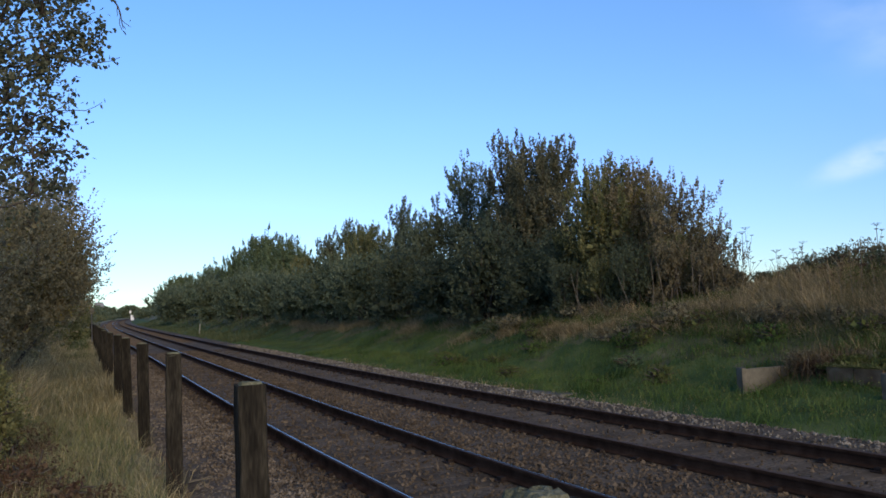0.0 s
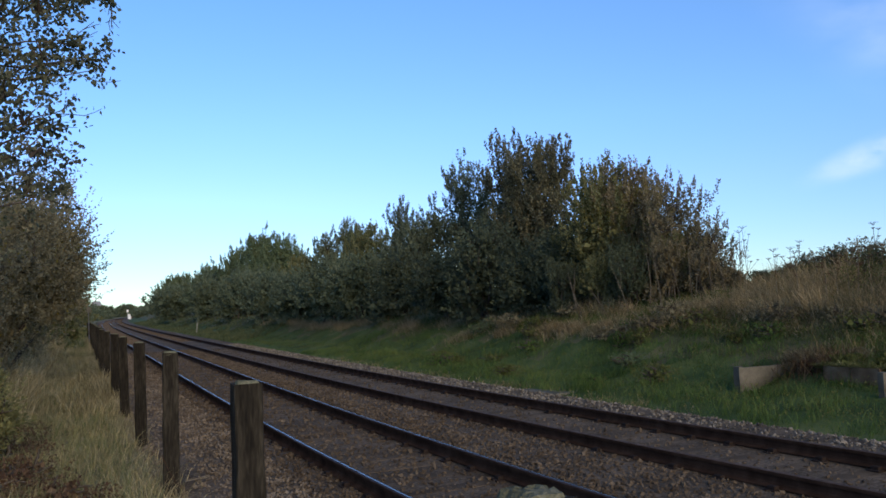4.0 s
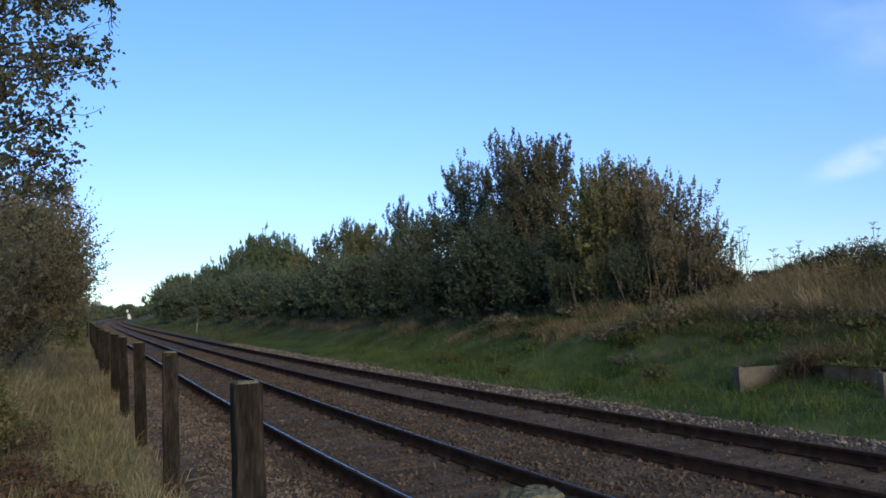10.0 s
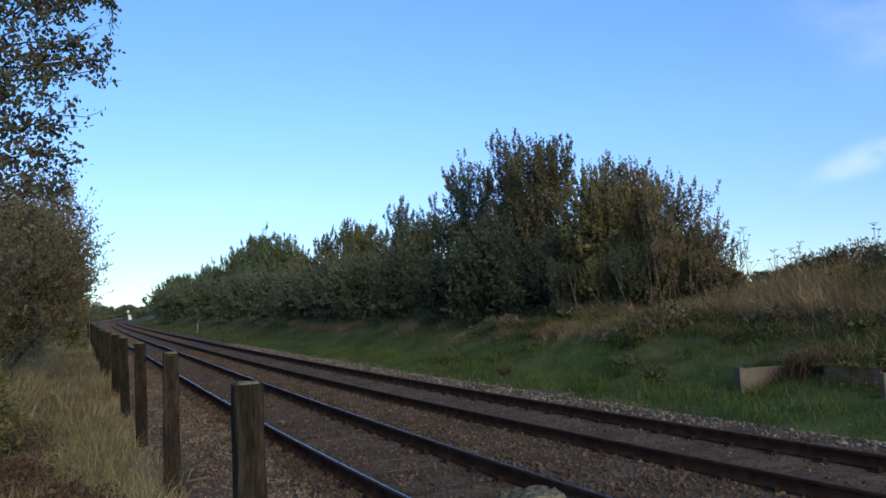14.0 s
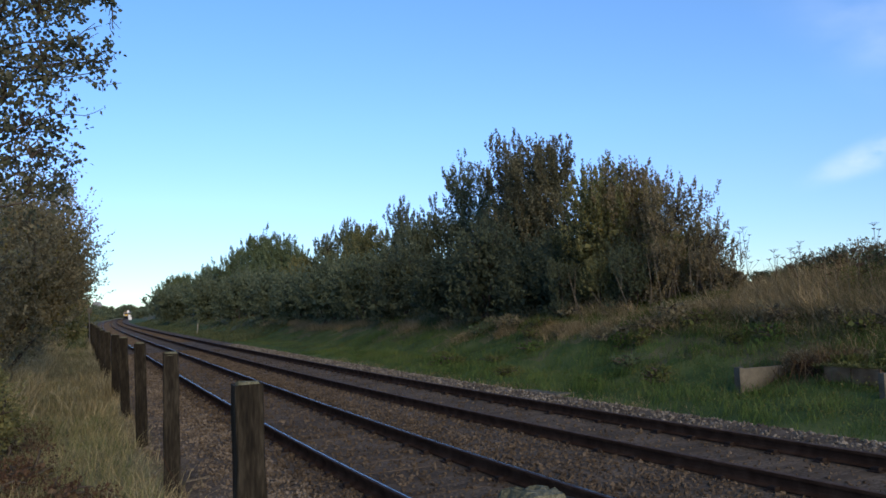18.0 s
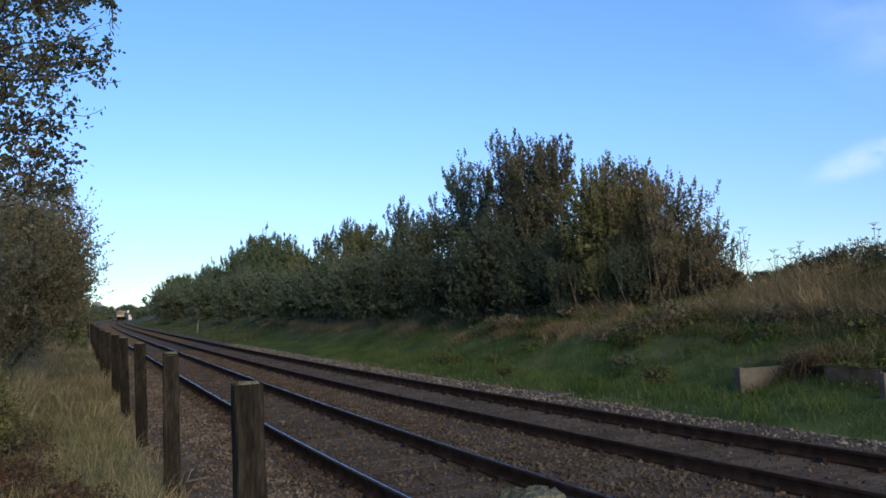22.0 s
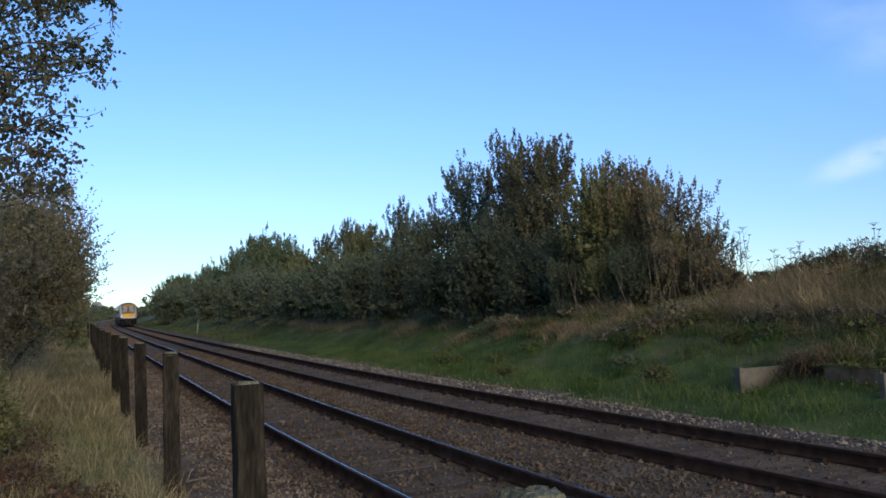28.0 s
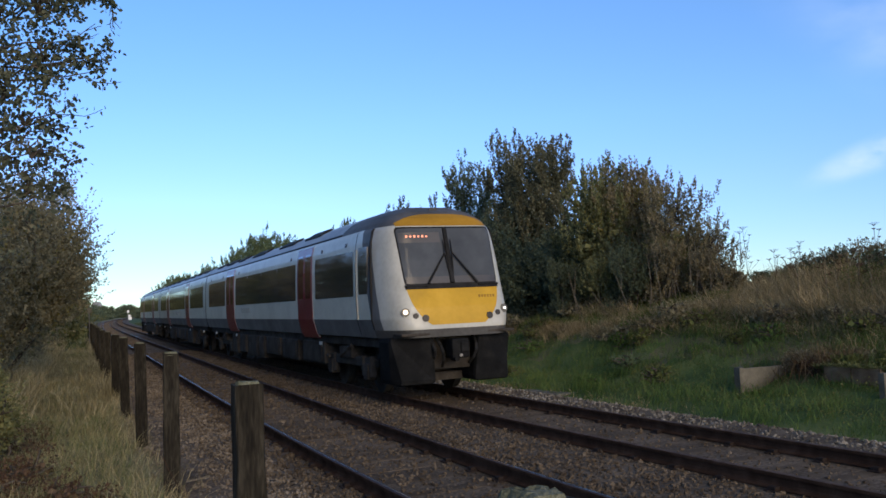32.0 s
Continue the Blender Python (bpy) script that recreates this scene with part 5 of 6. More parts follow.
    for sx in (1, -1):
        rim = disc("headlamp_rim", sx * 1.0, 1.62, 0.085, "t_rim", 0.06, "round headlamp housing")
        disc("headlamp", sx * 1.0, 1.62, 0.042 if sx > 0 else 0.026, "t_lamp" if sx > 0 else "t_lamp_dim", 0.1, "lit headlamp", rim)
        disc("marker_lamp", sx * 0.83, 1.55, 0.055, "t_lens", 0.06, "dark round marker lamp")
        disc("tail_lamp", sx * 0.65, 1.5, 0.07, "t_lens", 0.05, "round tail lamp")
    # wipers: pillar, arm and blade
    for sx in (1, -1):
        bm = bmesh.new()
        rod(bm, on_front(sx * 0.5, 2.14, 0.05), on_front(sx * 0.07, 2.72, 0.05), 0.024, 0.014)
        arm = part("wiper_arm", bm, M["t_rubber"], car)
        bm = bmesh.new()
        rod(bm, on_front(sx * 0.07, 2.72, 0.05), on_front(sx * 0.03, 2.3, 0.04), 0.014, 0.014)
        rod(bm, on_front(sx * 0.07, 2.72, 0.05), on_front(sx * 0.08, 2.98, 0.04), 0.014, 0.008)
        part("wiper_blade", bm, M["t_rubber"], arm)
        bm = bmesh.new()
        rod(bm, on_front(sx * 0.52, 2.1, 0.03), on_front(sx * 0.95, 2.1, 0.03), 0.022)
        part("handrail", bm, M["t_rubber"], car)
    bm = bmesh.new()
    rod(bm, on_front(0, 2.14, 0.012), on_front(0, 3.2, 0.012), 0.05, 0.045)
    part("centre_pillar", bm, M["t_rubber"], car, "dark centre pillar")
    # destination display: a lit blind of bars high in the windscreen
    for k in range(6):
        bm = bmesh.new()
        x0 = 0.79 - k * 0.08
        a = on_front(x0, 3.04, 0.012)
        box(bm, a.x, a.y, a.z, 0.04, 0.012, 0.035 if k % 2 else 0.05, 0.004)
        part("display_bar", bm, M["t_led"], display, "amber lit destination bar")
    # unreadable number on the yellow panel
    for k in range(6):
        bm = bmesh.new()
        a = on_front(-0.5 - k * 0.06, 1.86, 0.008)
        box(bm, a.x, a.y, a.z, 0.035, 0.006, 0.075, 0.002)
        part("number_bar", bm, M["t_number"], panel)
    bm = bmesh.new()
    a = on_front(0, 3.62, 0.02)
    box(bm, 0, a.y, a.z, 0.16, 0.08, 0.05, 0.01)
    part("roof_lamp", bm, M["t_lens"], car, "small lamp on the cab roof")
    # front valance, coupler and buffer beam
    for sx in (1, -1):
        bm = bmesh.new()
        box(bm, sx * 0.84, TIP - 0.62, 0.72, 0.8, 0.95, 0.9, 0.1)
        for v in bm.verts:
            if v.co.z < 0.7:
                v.co.y -= 0.1
                v.co.x -= sx * 0.05
            if abs(v.co.x) > 1.1 and v.co.y > TIP - 0.5:
                v.co.y -= 0.22
        skirt = part("valance", bm, M["t_bumper"], car, "dark grey front valance")
        bm = bmesh.new()
        box(bm, sx * 0.86, TIP - 0.25, 1.21, 0.56, 0.5, 0.05, 0.015)
        part("valance_lip", bm, M["t_black"], skirt)
    bm = bmesh.new()
    box(bm, 0, TIP - 0.75, 0.85, 1.2, 0.5, 0.66, 0.03)
    part("buffer_beam", bm, M["t_black"], car)
    bm = bmesh.new()
    box(bm, 0.02, TIP - 0.12, 0.92, 0.34, 0.4, 0.36, 0.04)
    box(bm, -0.05, TIP + 0.06, 0.95, 0.16, 0.12, 0.2, 0.03)
    rod(bm, (0.12, TIP - 0.1, 0.74), (0.12, TIP + 0.12, 0.74), 0.05)
    coupler = part("coupler", bm, M["t_bumper"], car, "grey steel coupler")
    for x0, x1, lo in ((-0.42, -0.3, 0.62), (0.36, 0.25, 0.58), (0.5, 0.44, 0.7)):
        bm = bmesh.new()
        pts = [Vector((x0 + (x1 - x0) * f, TIP - 0.3 + 0.22 * math.sin(f * math.pi), 1.12 + (lo - 1.12) * f)) for f in (0, 0.25, 0.5, 0.75, 1.0)]
        for a, b in zip(pts, pts[1:]):
            rod(bm, a, b, 0.03, 0.03, 8)
        part("brake_hose", bm, M["t_rubber"], car, "black hanging hose")
    bm = bmesh.new()
    rod(bm, (0.05, TIP + 0.13, 0.8), (0.05, TIP + 0.15, 0.8), 0.03, 0.03, 12)
    part("coupler_pin", bm, M["t_steel"], coupler, "bright steel pin")
    bm = bmesh.new()
    rod(bm, (-0.25, TIP - 0.02, 1.18), (0.1, TIP - 0.02, 1.18), 0.018)
    part("coupler_handle", bm, M["t_steel"], coupler)
    bm = bmesh.new()
    box(bm, 0, TIP - 0.9, 0.36, 2.0, 0.1, 0.16, 0.02)
    part("rail_guard", bm, M["t_black"], car)
    # cab door: frame lines, window
    for flip in (False, True):
        for nm, y0, y1, z0, z1, pr, mt in (("cab_window", TIP - 1.83, TIP - 1.27, 2.0, 2.92, 0.006, "t_glass"), ("cab_seam", TIP - 1.12, TIP - 1.07, 1.3, 3.25, 0.004, "t_rubber"),
                                           ("cab_door_seam", TIP - 2.02, TIP - 1.99, 1.2, 3.25, 0.003, "t_rubber"), ("cab_handrail", TIP - 1.93, TIP - 1.915, 1.5, 2.9, 0.02, "t_front")):
            v, f = side_slab(y0, y1, z0, z1, pr, cut=0.02 if y1 - y0 > 0.2 else 0.0)
            if flip:
                v, f = mirror(v, f)
            part(nm, flat(nm, v, f, M[mt]), None, car)


def build_shell(car, y0, y1):
    V, F = [], []
    ys = np.array([y0, (y0 + y1) / 2, y1])
    W = roof_w(ROWS_Z)
    ring = np.concatenate([np.stack([W, ROWS_Z], -1), np.stack([-W, ROWS_Z], -1)[::-1][1:]])
    k = len(ring)
    V = np.concatenate([np.column_stack([ring[:, 0], np.full(k, y), ring[:, 1]]) for y in ys])
    i = np.arange(3 * k).reshape(3, k)
    F = np.stack([i[:-1, :-1], i[1:, :-1], i[1:, 1:], i[:-1, 1:]], -1).reshape(-1, 4)
    z = V[F].mean(1)[:, 2]
    for name, mask, mat, lab in (("lower_panel", z < 1.5, "t_grey", "grey lower body panel"), ("body_side", (z >= 1.5) & (z < 3.27), "t_white", "pale body side"), ("roof", z >= 3.27, "t_roof_pale", "grey roof, sky reflection put into its paler colour")):
        v, f = pick_faces(V, F, mask)
        part(name, flat(name, v, f, M[mat], smooth=True), None, car, lab)
    # ends
    for y in (y0 + 0.01, y1 - 0.01):
        bm = bmesh.new()
        bm.faces.new([bm.verts.new((a, y, b)) for a, b in ring[::3]])
        bmesh.ops.solidify(bm, geom=bm.faces[:], thickness=0.02)
        part("end_wall", bm, M["t_black"], car)
    for sx in (1, -1):
        bm = bmesh.new()
        box(bm, sx * 1.19, (y0 + y1) / 2, 3.29, 0.04, y1 - y0, 0.05, 0.01)
        part("gutter", bm, M["t_rubber"], car)
    # roof pods
    rng = random.Random(4)
    y = y0 + 1.2
    while y < y1 - 1.6:
        ln = rng.uniform(1.0, 2.0)
        for sx in (1, -1):
            bm = bmesh.new()
            box(bm, sx * 0.86, y + ln / 2, 3.585, 0.3, ln, 0.05, 0.015, None)
            for v in bm.verts:
                v.co.z -= 0.55 * (abs(v.co.x) - 0.86)
            part("roof_vent", bm, M["t_rubber"], car)
        y += ln + rng.uniform(0.9, 2.4)


def build_bogie(car, y):
    bogie = new("bogie")
    bogie.parent = car
    bogie.location = (0, y, 0)
    bm = bmesh.new()
    for sx in (1, -1):
        box(bm, sx * 1.02, 0, 0.62, 0.14, 3.3, 0.2, 0.03)
        box(bm, sx * 1.02, 0, 0.8, 0.3, 0.9, 0.25, 0.05)
    box(bm, 0, 0, 0.66, 2.0, 0.4, 0.22, 0.03)
    me = bpy.data.meshes.new("bogie_frame")
    bm.to_mesh(me)
    bm.free()
    me.materials.append(M["t_black"])
    ob = new("bogie_frame", me)
    ob.parent = bogie
    for dy in (1.3, -1.3):
        for sx in (1, -1):
            bm = bmesh.new()
            rod(bm, (sx * 0.69, dy, 0.42), (sx * 0.82, dy, 0.42), 0.42, 0.42, 28)
            rod(bm, (sx * 0.66, dy, 0.42), (sx * 0.69, dy, 0.42), 0.45, 0.45, 28)
            part("wheel", bm, M["t_black"], bogie, "dark steel wheel")
            bm = bmesh.new()
            box(bm, sx * 1.05, dy, 0.44, 0.2, 0.34, 0.34, 0.05)
            rod(bm, (sx * 1.05, dy + 0.25, 0.35), (sx * 1.05, dy + 0.25, 0.75), 0.08, 0.08, 10)
            rod(bm, (sx * 1.05, dy - 0.25, 0.35), (sx * 1.05, dy - 0.25, 0.75), 0.08, 0.08, 10)
            part("axle_box", bm, M["t_black"], bogie)
    for sx in (1, -1):
        bm = bmesh.new()
        rod(bm, (sx * 1.15, 0.5, 0.95), (sx * 1.15, -0.35, 0.7), 0.05, 0.05, 10)
        part("damper", bm, M["t_black"], bogie, "dark yaw damper")


def build_underframe(car, seed):
    rng = random.Random(seed)
    bm = bmesh.new()
    box(bm, 0, -0.3, 1.04, 2.3, 21.5, 0.18, 0.02)
    part("underframe", bm, M["t_black"], car)
    # added full-length box that only closes the light gap under the floor
    bm = bmesh.new()
    box(bm, 0, -0.3, 0.66, 1.1, 20.5, 0.74, 0.04)
    part("underframe_tank", bm, M["t_black"], car)
    for sx in (1, -1):
        y = -5.8
        while y < 5.0:
            ln = rng.uniform(0.8, 2.2)
            h = rng.uniform(0.5, 0.7)
            bm = bmesh.new()
            box(bm, sx * 0.88, y + ln / 2, 0.98 - h / 2, 0.66, ln, h, 0.04)
            box(bm, sx * 1.215, y + ln / 2, 0.98 - h / 2, 0.02, ln * 0.8, h * 0.7, 0.008)
            part("equipment_box", bm, M["t_black"], car)
            y += ln + rng.uniform(0.1, 0.5)


def build_side(car, doors, panes, flip):
    for y0, y1 in doors:
        door = new("door")
        door.parent = car
        for nm, a, b, z0, z1, pr, mt in (("door_frame", y0 - 0.035, y1 + 0.035, 1.08, 3.25, 0.004, "t_front"), ("door_leaf", y0, (y0 + y1) / 2 - 0.006, 1.06, 3.22, 0.012, "t_red"),
                                         ("door_leaf", (y0 + y1) / 2 + 0.006, y1, 1.06, 3.22, 0.012, "t_red"), ("door_glass", y0 + 0.1, (y0 + y1) / 2 - 0.09, 2.0, 3.05, 0.016, "t_door_glass"),
                                         ("door_glass", (y0 + y1) / 2 + 0.09, y1 - 0.1, 2.0, 3.05, 0.016, "t_door_glass")):
            v, f = side_slab(a, b, z0, z1, pr, cut=0.0 if "glass" not in nm else 0.05)
            if flip:
                v, f = mirror(v, f)
            part(nm, flat(nm, v, f, M[mt]), None, door)
    for y0, y1 in panes:
        n = max(1, round((y1 - y0) / 2.2))
        w = (y1 - y0) / n
        for k in range(n):
            v, f = side_slab(y0 + k * w + 0.012, y0 + (k + 1) * w - 0.012, 1.97, 2.89, 0.006, cut=0.03)
            if flip:
                v, f = mirror(v, f)
            part("side_window", flat("side_window", v, f, M["t_glass"]), None, car, "dark flush side window")
        for yy in (y0 + 0.5, y1 - 0.6):
            v, f = side_slab(yy, yy + 0.12, 3.0, 3.08, 0.012, cut=0.0, n=3)
            if flip:
                v, f = mirror(v, f)
            part("indicator_lamp", flat("indicator_lamp", v, f, M["t_lens"]), None, car)


def build_plates(car, plates, words, flip):
    """Pale plates under the body and a faded word below the windows."""
    sx = -1 if flip else 1
    for y in plates:
        part("data_plate", box(bmesh.new(), sx * 1.2, y, 0.93, 0.03, 0.26, 0.09, 0.01), M["t_plate"], car, "small pale plate on the solebar")
        bm = bmesh.new()
        rod(bm, (sx * 1.14, y - 0.5, 0.72), (sx * 1.14, y - 0.5, 0.98), 0.06, 0.06, 10)
        rod(bm, (sx * 1.14, y - 0.5, 0.72), (sx * 1.14, y + 0.5, 0.66), 0.035, 0.035, 8)
        part("pipe", bm, M["t_black"], car)
    for y in words:
        for k in range(6):
            v, f = side_slab(y - 0.24 * k - 0.19, y - 0.24 * k, 1.7, 1.86, 0.005, n=3, cut=0.0)
            if flip:
                v, f = mirror(v, f)
            part("lettering_bar", flat("lettering_bar", v, f, M["t_logo"]), None, car)


def build_train():
    t = TIP + 0.35   # distances along the side run back from here
    cab = thing("railway_carriage", "white and grey diesel carriage with yellow cab front and red doors", "train carriage", "carriages of the train")
    build_shell(cab, -11.35, TIP - 3.3)
    build_nose(cab)
    doors = [(t - 7.2, t - 5.78), (t - 18.05, t - 16.4)]
    panes = [(t - 5.5, t - 2.5), (t - 16.1, t - 7.4), (t - 22.3, t - 18.3)]
    for flip in (False, True):
        build_side(cab, doors, panes, flip)
        build_plates(cab, (6.2, -5.0, -9.6), (-1.8,), flip)
    for y in (8.0, -7.9):
        build_bogie(cab, y)
    build_underframe(cab, 1)
    mid = thing("railway_carriage", "white and grey diesel carriage with red doors, middle of train", "train carriage", "carriages of the train")
    build_shell(mid, -11.65, 11.65)
    for flip in (False, True):
        build_side(mid, [(4.0, 5.5), (-6.4, -4.9)], [(6.0, 10.9), (-4.6, 3.7), (-10.9, -6.7)], flip)
        build_plates(mid, (9.8, 4.6, -5.6, -9.8), (0.6,), flip)
    for y in (7.9, -7.9):
        build_bogie(mid, y)
    build_underframe(mid, 2)
    for y, sg in ((11.65, 1), (-11.65, -1)):
        bm = bmesh.new()
        for k in range(5):
            box(bm, 0, y + sg * (0.02 + 0.05 * k), 2.1, 1.7 - 0.08 * (k % 2), 0.05, 2.2 - 0.08 * (k % 2), 0.01)
        part("gangway_bellows", bm, M["t_rubber"], mid, "black folded gangway bellows")
    rear = copy_thing(cab, pose(0, 0, 0))
    tagged(rear, "white and grey diesel carriage with red doors, rear of train")
    return cab, mid, rear


CARS = build_train()


# ---- tall weeds, stems and lineside furniture ----
def umbel(x, y, h, seed):
    rng = random.Random(seed)
    z0 = float(ground_z(x, y))
    ob = thing("hogweed", "dead hogweed stem with flat seed heads on the bank", "weed", "dead weeds on the bank", m=pose(x, y, z0 - 0.03, rng.uniform(-6, 6), rng.uniform(-6, 6), rng.uniform(0, 360)))
    bm = bmesh.new()
    rod(bm, (0, 0, 0), (0.02, 0, h), 0.008, 0.004, 6)
    part("stem", bm, M["twig_pale"], ob)
    heads = [(0.02, 0, h, 0.13)] + [(rng.uniform(-0.3, 0.3), rng.uniform(-0.3, 0.3), h * rng.uniform(0.7, 0.95), rng.uniform(0.05, 0.08)) for _ in range(3)]
    for hx, hy, hz, r in heads:
        bm = bmesh.new()
        if hx != 0.02:
            rod(bm, (0.01, 0, h * 0.55), (hx, hy, hz), 0.006, 0.004, 5)
        for k in range(11):
            a = k * 0.571 * 2
            rr = r * (1 if k % 2 else 0.6)
            tip = (hx + rr * math.cos(a), hy + rr * math.sin(a), hz + r * 0.6)
            rod(bm, (hx, hy, hz), tip, 0.003, 0.003, 4)
            bmesh.ops.create_icosphere(bm, subdivisions=1, radius=0.01, matrix=Matrix.Translation(tip) @ Matrix.Diagonal((1.3, 1.3, 0.5, 1)))
        part("seed_head", bm, M["bramble"], ob)


def stem(a, b, r, seed):
    rng = np.random.default_rng(seed)
    za = float(ground_z(a[0], a[1])) - 0.05
    ob = thing("bare_stem", "pale bare leaning stem at the wood's edge", "stem", "bare stems below the trees", m=pose(a[0], a[1], za))
    p = limb(rng, (0, 0, 0), (b[0] - a[0], b[1] - a[1], b[2] - za), 0.015, 4)
    p = np.stack([np.interp(np.linspace(0, 3, 8), range(4), p[:, k]) for k in range(3)], -1)
    r *= 0.48
    part("stem", bark_mesh("stem", [(p, r, r * 0.4)], M["twig_pale"]), None, ob)
    q = limb(rng, p[4], p[4] + (p[7] - p[4]) * 0.9 + np.array([0.15, -0.1, 0.2]), 0.06, 6)
    part("twig", bark_mesh("twig", [(q, r * 0.5, r * 0.2)], M["twig_pale"]), None, ob)


for i_ in range(15):
    rg_ = random.Random(900 + i_)
    yy_ = (10.2, 12.5, 13.4, 15.0, 17.2, 18.5)[i_ % 6] + rg_.uniform(-1.0, 1.0)
    umbel(float(x_far(yy_)) + rg_.uniform(10.5, 13.5), yy_, rg_.uniform(0.7, 1.15), i_)
for i_, (x_, y_, h_) in enumerate(((19.07, 18.6, 1.85), (18.86, 18.7, 1.75), (18.75, 18.8, 1.35), (17.58, 16.2, 1.4), (17.45, 15.4, 1.35), (17.0, 14.2, 1.3), (17.15, 14.0, 1.45), (17.24, 13.8, 1.55), (17.25, 13.6, 1.35), (17.41, 13.0, 1.38), (17.24, 13.2, 1.2), (20.6, 15.6, 1.4))):
    umbel(x_, y_, h_, 60 + i_)
for i_, (a_, b_, r_) in enumerate((((16.2, 22.9), (15.85, 22.9, 2.5), 0.04), ((16.25, 22.8), (16.1, 23.2, 2.2), 0.035), ((16.6, 20.9), (16.4, 21.4, 2.6), 0.03), ((16.9, 20.4), (16.95, 20.4, 2.9), 0.03), ((16.45, 21.7), (15.9, 21.9, 1.9), 0.03),
                                   ((17.4, 19.6), (17.3, 19.8, 2.5), 0.025), ((17.6, 19.2), (17.7, 19.2, 2.4), 0.025), ((15.2, 17.6), (14.2, 18.3, 1.5), 0.02), ((17.1, 20.1), (17.0, 20.2, 3.0), 0.028), ((17.75, 19.5), (17.7, 19.5, 3.1), 0.03), ((18.0, 19.0), (18.05, 19.1, 3.0), 0.026), ((18.3, 18.8), (18.2, 18.9, 3.2), 0.026), ((18.5, 18.5), (18.75, 18.5, 3.3), 0.022))):
    stem(a_, b_, r_, 500 + i_)
for i_, (x_, y_, t_, r_, m_) in enumerate(((19.6, 18.2, 1.9, 0.6, "leaf_shade"), (20.3, 17.0, 2.7, 0.8, "leaf_autumn"), (20.9, 16.0, 3.0, 0.7, "leaf_autumn"), (21.0, 15.0, 2.9, 0.9, "leaf_autumn"), (21.4, 14.0, 3.2, 0.8, "leaf_autumn"), (21.8, 12.8, 2.95, 1.0, "leaf_shade"), (22.3, 11.6, 3.1, 1.0, "leaf_shade"),
                                          (20.5, 19.4, 2.25, 0.4, "leaf_shade"), (20.4, 18.4, 2.4, 0.45, "leaf_autumn"), (20.1, 17.3, 2.65, 0.45, "leaf_shade"), (20.0, 16.4, 2.8, 0.4, "leaf_shade"), (20.1, 15.9, 2.9, 0.45, "leaf_autumn"), (20.1, 15.2, 2.65, 0.4, "leaf_shade"), (20.3, 14.4, 2.6, 0.45, "leaf_shade"), (13.85, 12.3, 0.5, 0.3, "leaf_hedge"), (13.75, 11.9, 0.35, 0.25, "bramble"), (13.85, 11.2, 0.45, 0.3, "herb"), (14.0, 10.5, 0.4, 0.32, "herb"), (14.6, 11.4, 0.46, 0.5, "leaf_hedge"), (14.7, 10.6, 0.5, 0.5, "herb"), (15.0, 9.8, 0.6, 0.5, "herb"), (16.2, 17.9, 1.0, 0.6, "leaf_shade"), (17.2, 15.4, 1.45, 0.5, "leaf_hedge"))):
    tree("bramble", x_, y_, t_, r_, M[m_], 600 + i_, "low tangled bramble on the bank", n_shoots=120, per=18, leaf=0.05, lobes=4, low=0.1, stems=3, erect=0.5, sparse=0.45, group="brambles on the bank", category="bramble")
for i_, (x_, y_, t_, r_) in enumerate(((-0.1, 10.0, 0.26, 0.5), (0.1, 10.9, 0.24, 0.5), (0.5, 9.4, 0.2, 0.4))):
    tree("red_bramble", x_, y_, t_, r_, M["bramble"], 640 + i_, "reddish low bramble at the path's edge", n_shoots=60, per=14, leaf=0.04, lobes=3, low=0.1, stems=3, erect=0.3, sparse=0.3, group="brambles by the path", category="bramble")

for i_ in range(20):
    rg_ = random.Random(3100 + i_)
    yy_ = rg_.uniform(11.5, 27.0)
    xx_ = float(x_far(yy_)) + rg_.uniform(7.4, 9.8)
    tree("weed_clump", xx_, yy_, float(ground_z(xx_, yy_)) + rg_.uniform(0.28, 0.6), rg_.uniform(0.35, 0.8), M[("herb", "leaf_hedge", "leaf_autumn", "herb", "leaf_hedge")[i_ % 5]], 660 + i_, "low clump of nettles and withering weeds on the bank",
         n_shoots=70, per=14, leaf=0.05, lobes=4, low=0.1, stems=2, erect=0.6, sparse=0.3, group="weed clumps on the bank", category="weeds")


for i_ in range(34):
    rg_ = random.Random(3300 + i_)
    yy_ = 8.5 + 24 * rg_.random() ** 1.2
    xx_ = float(x_far(yy_)) + rg_.uniform(4.0, 8.2)
    if 8.6 < yy_ < 13.4 and xx_ > 11.0:
        continue
    tree("nettle_clump", xx_, yy_, float(ground_z(xx_, yy_)) + rg_.uniform(0.16, 0.42), rg_.uniform(0.3, 0.7), M[("herb", "blade_green", "herb", "leaf_green")[i_ % 4]], 3400 + i_, "low dark clump of nettles and docks in the verge grass",
         n_shoots=60, per=12, leaf=0.045, lobes=4, low=0.1, stems=2, erect=0.6, sparse=0.2, group="nettle clumps on the verge", category="weeds")


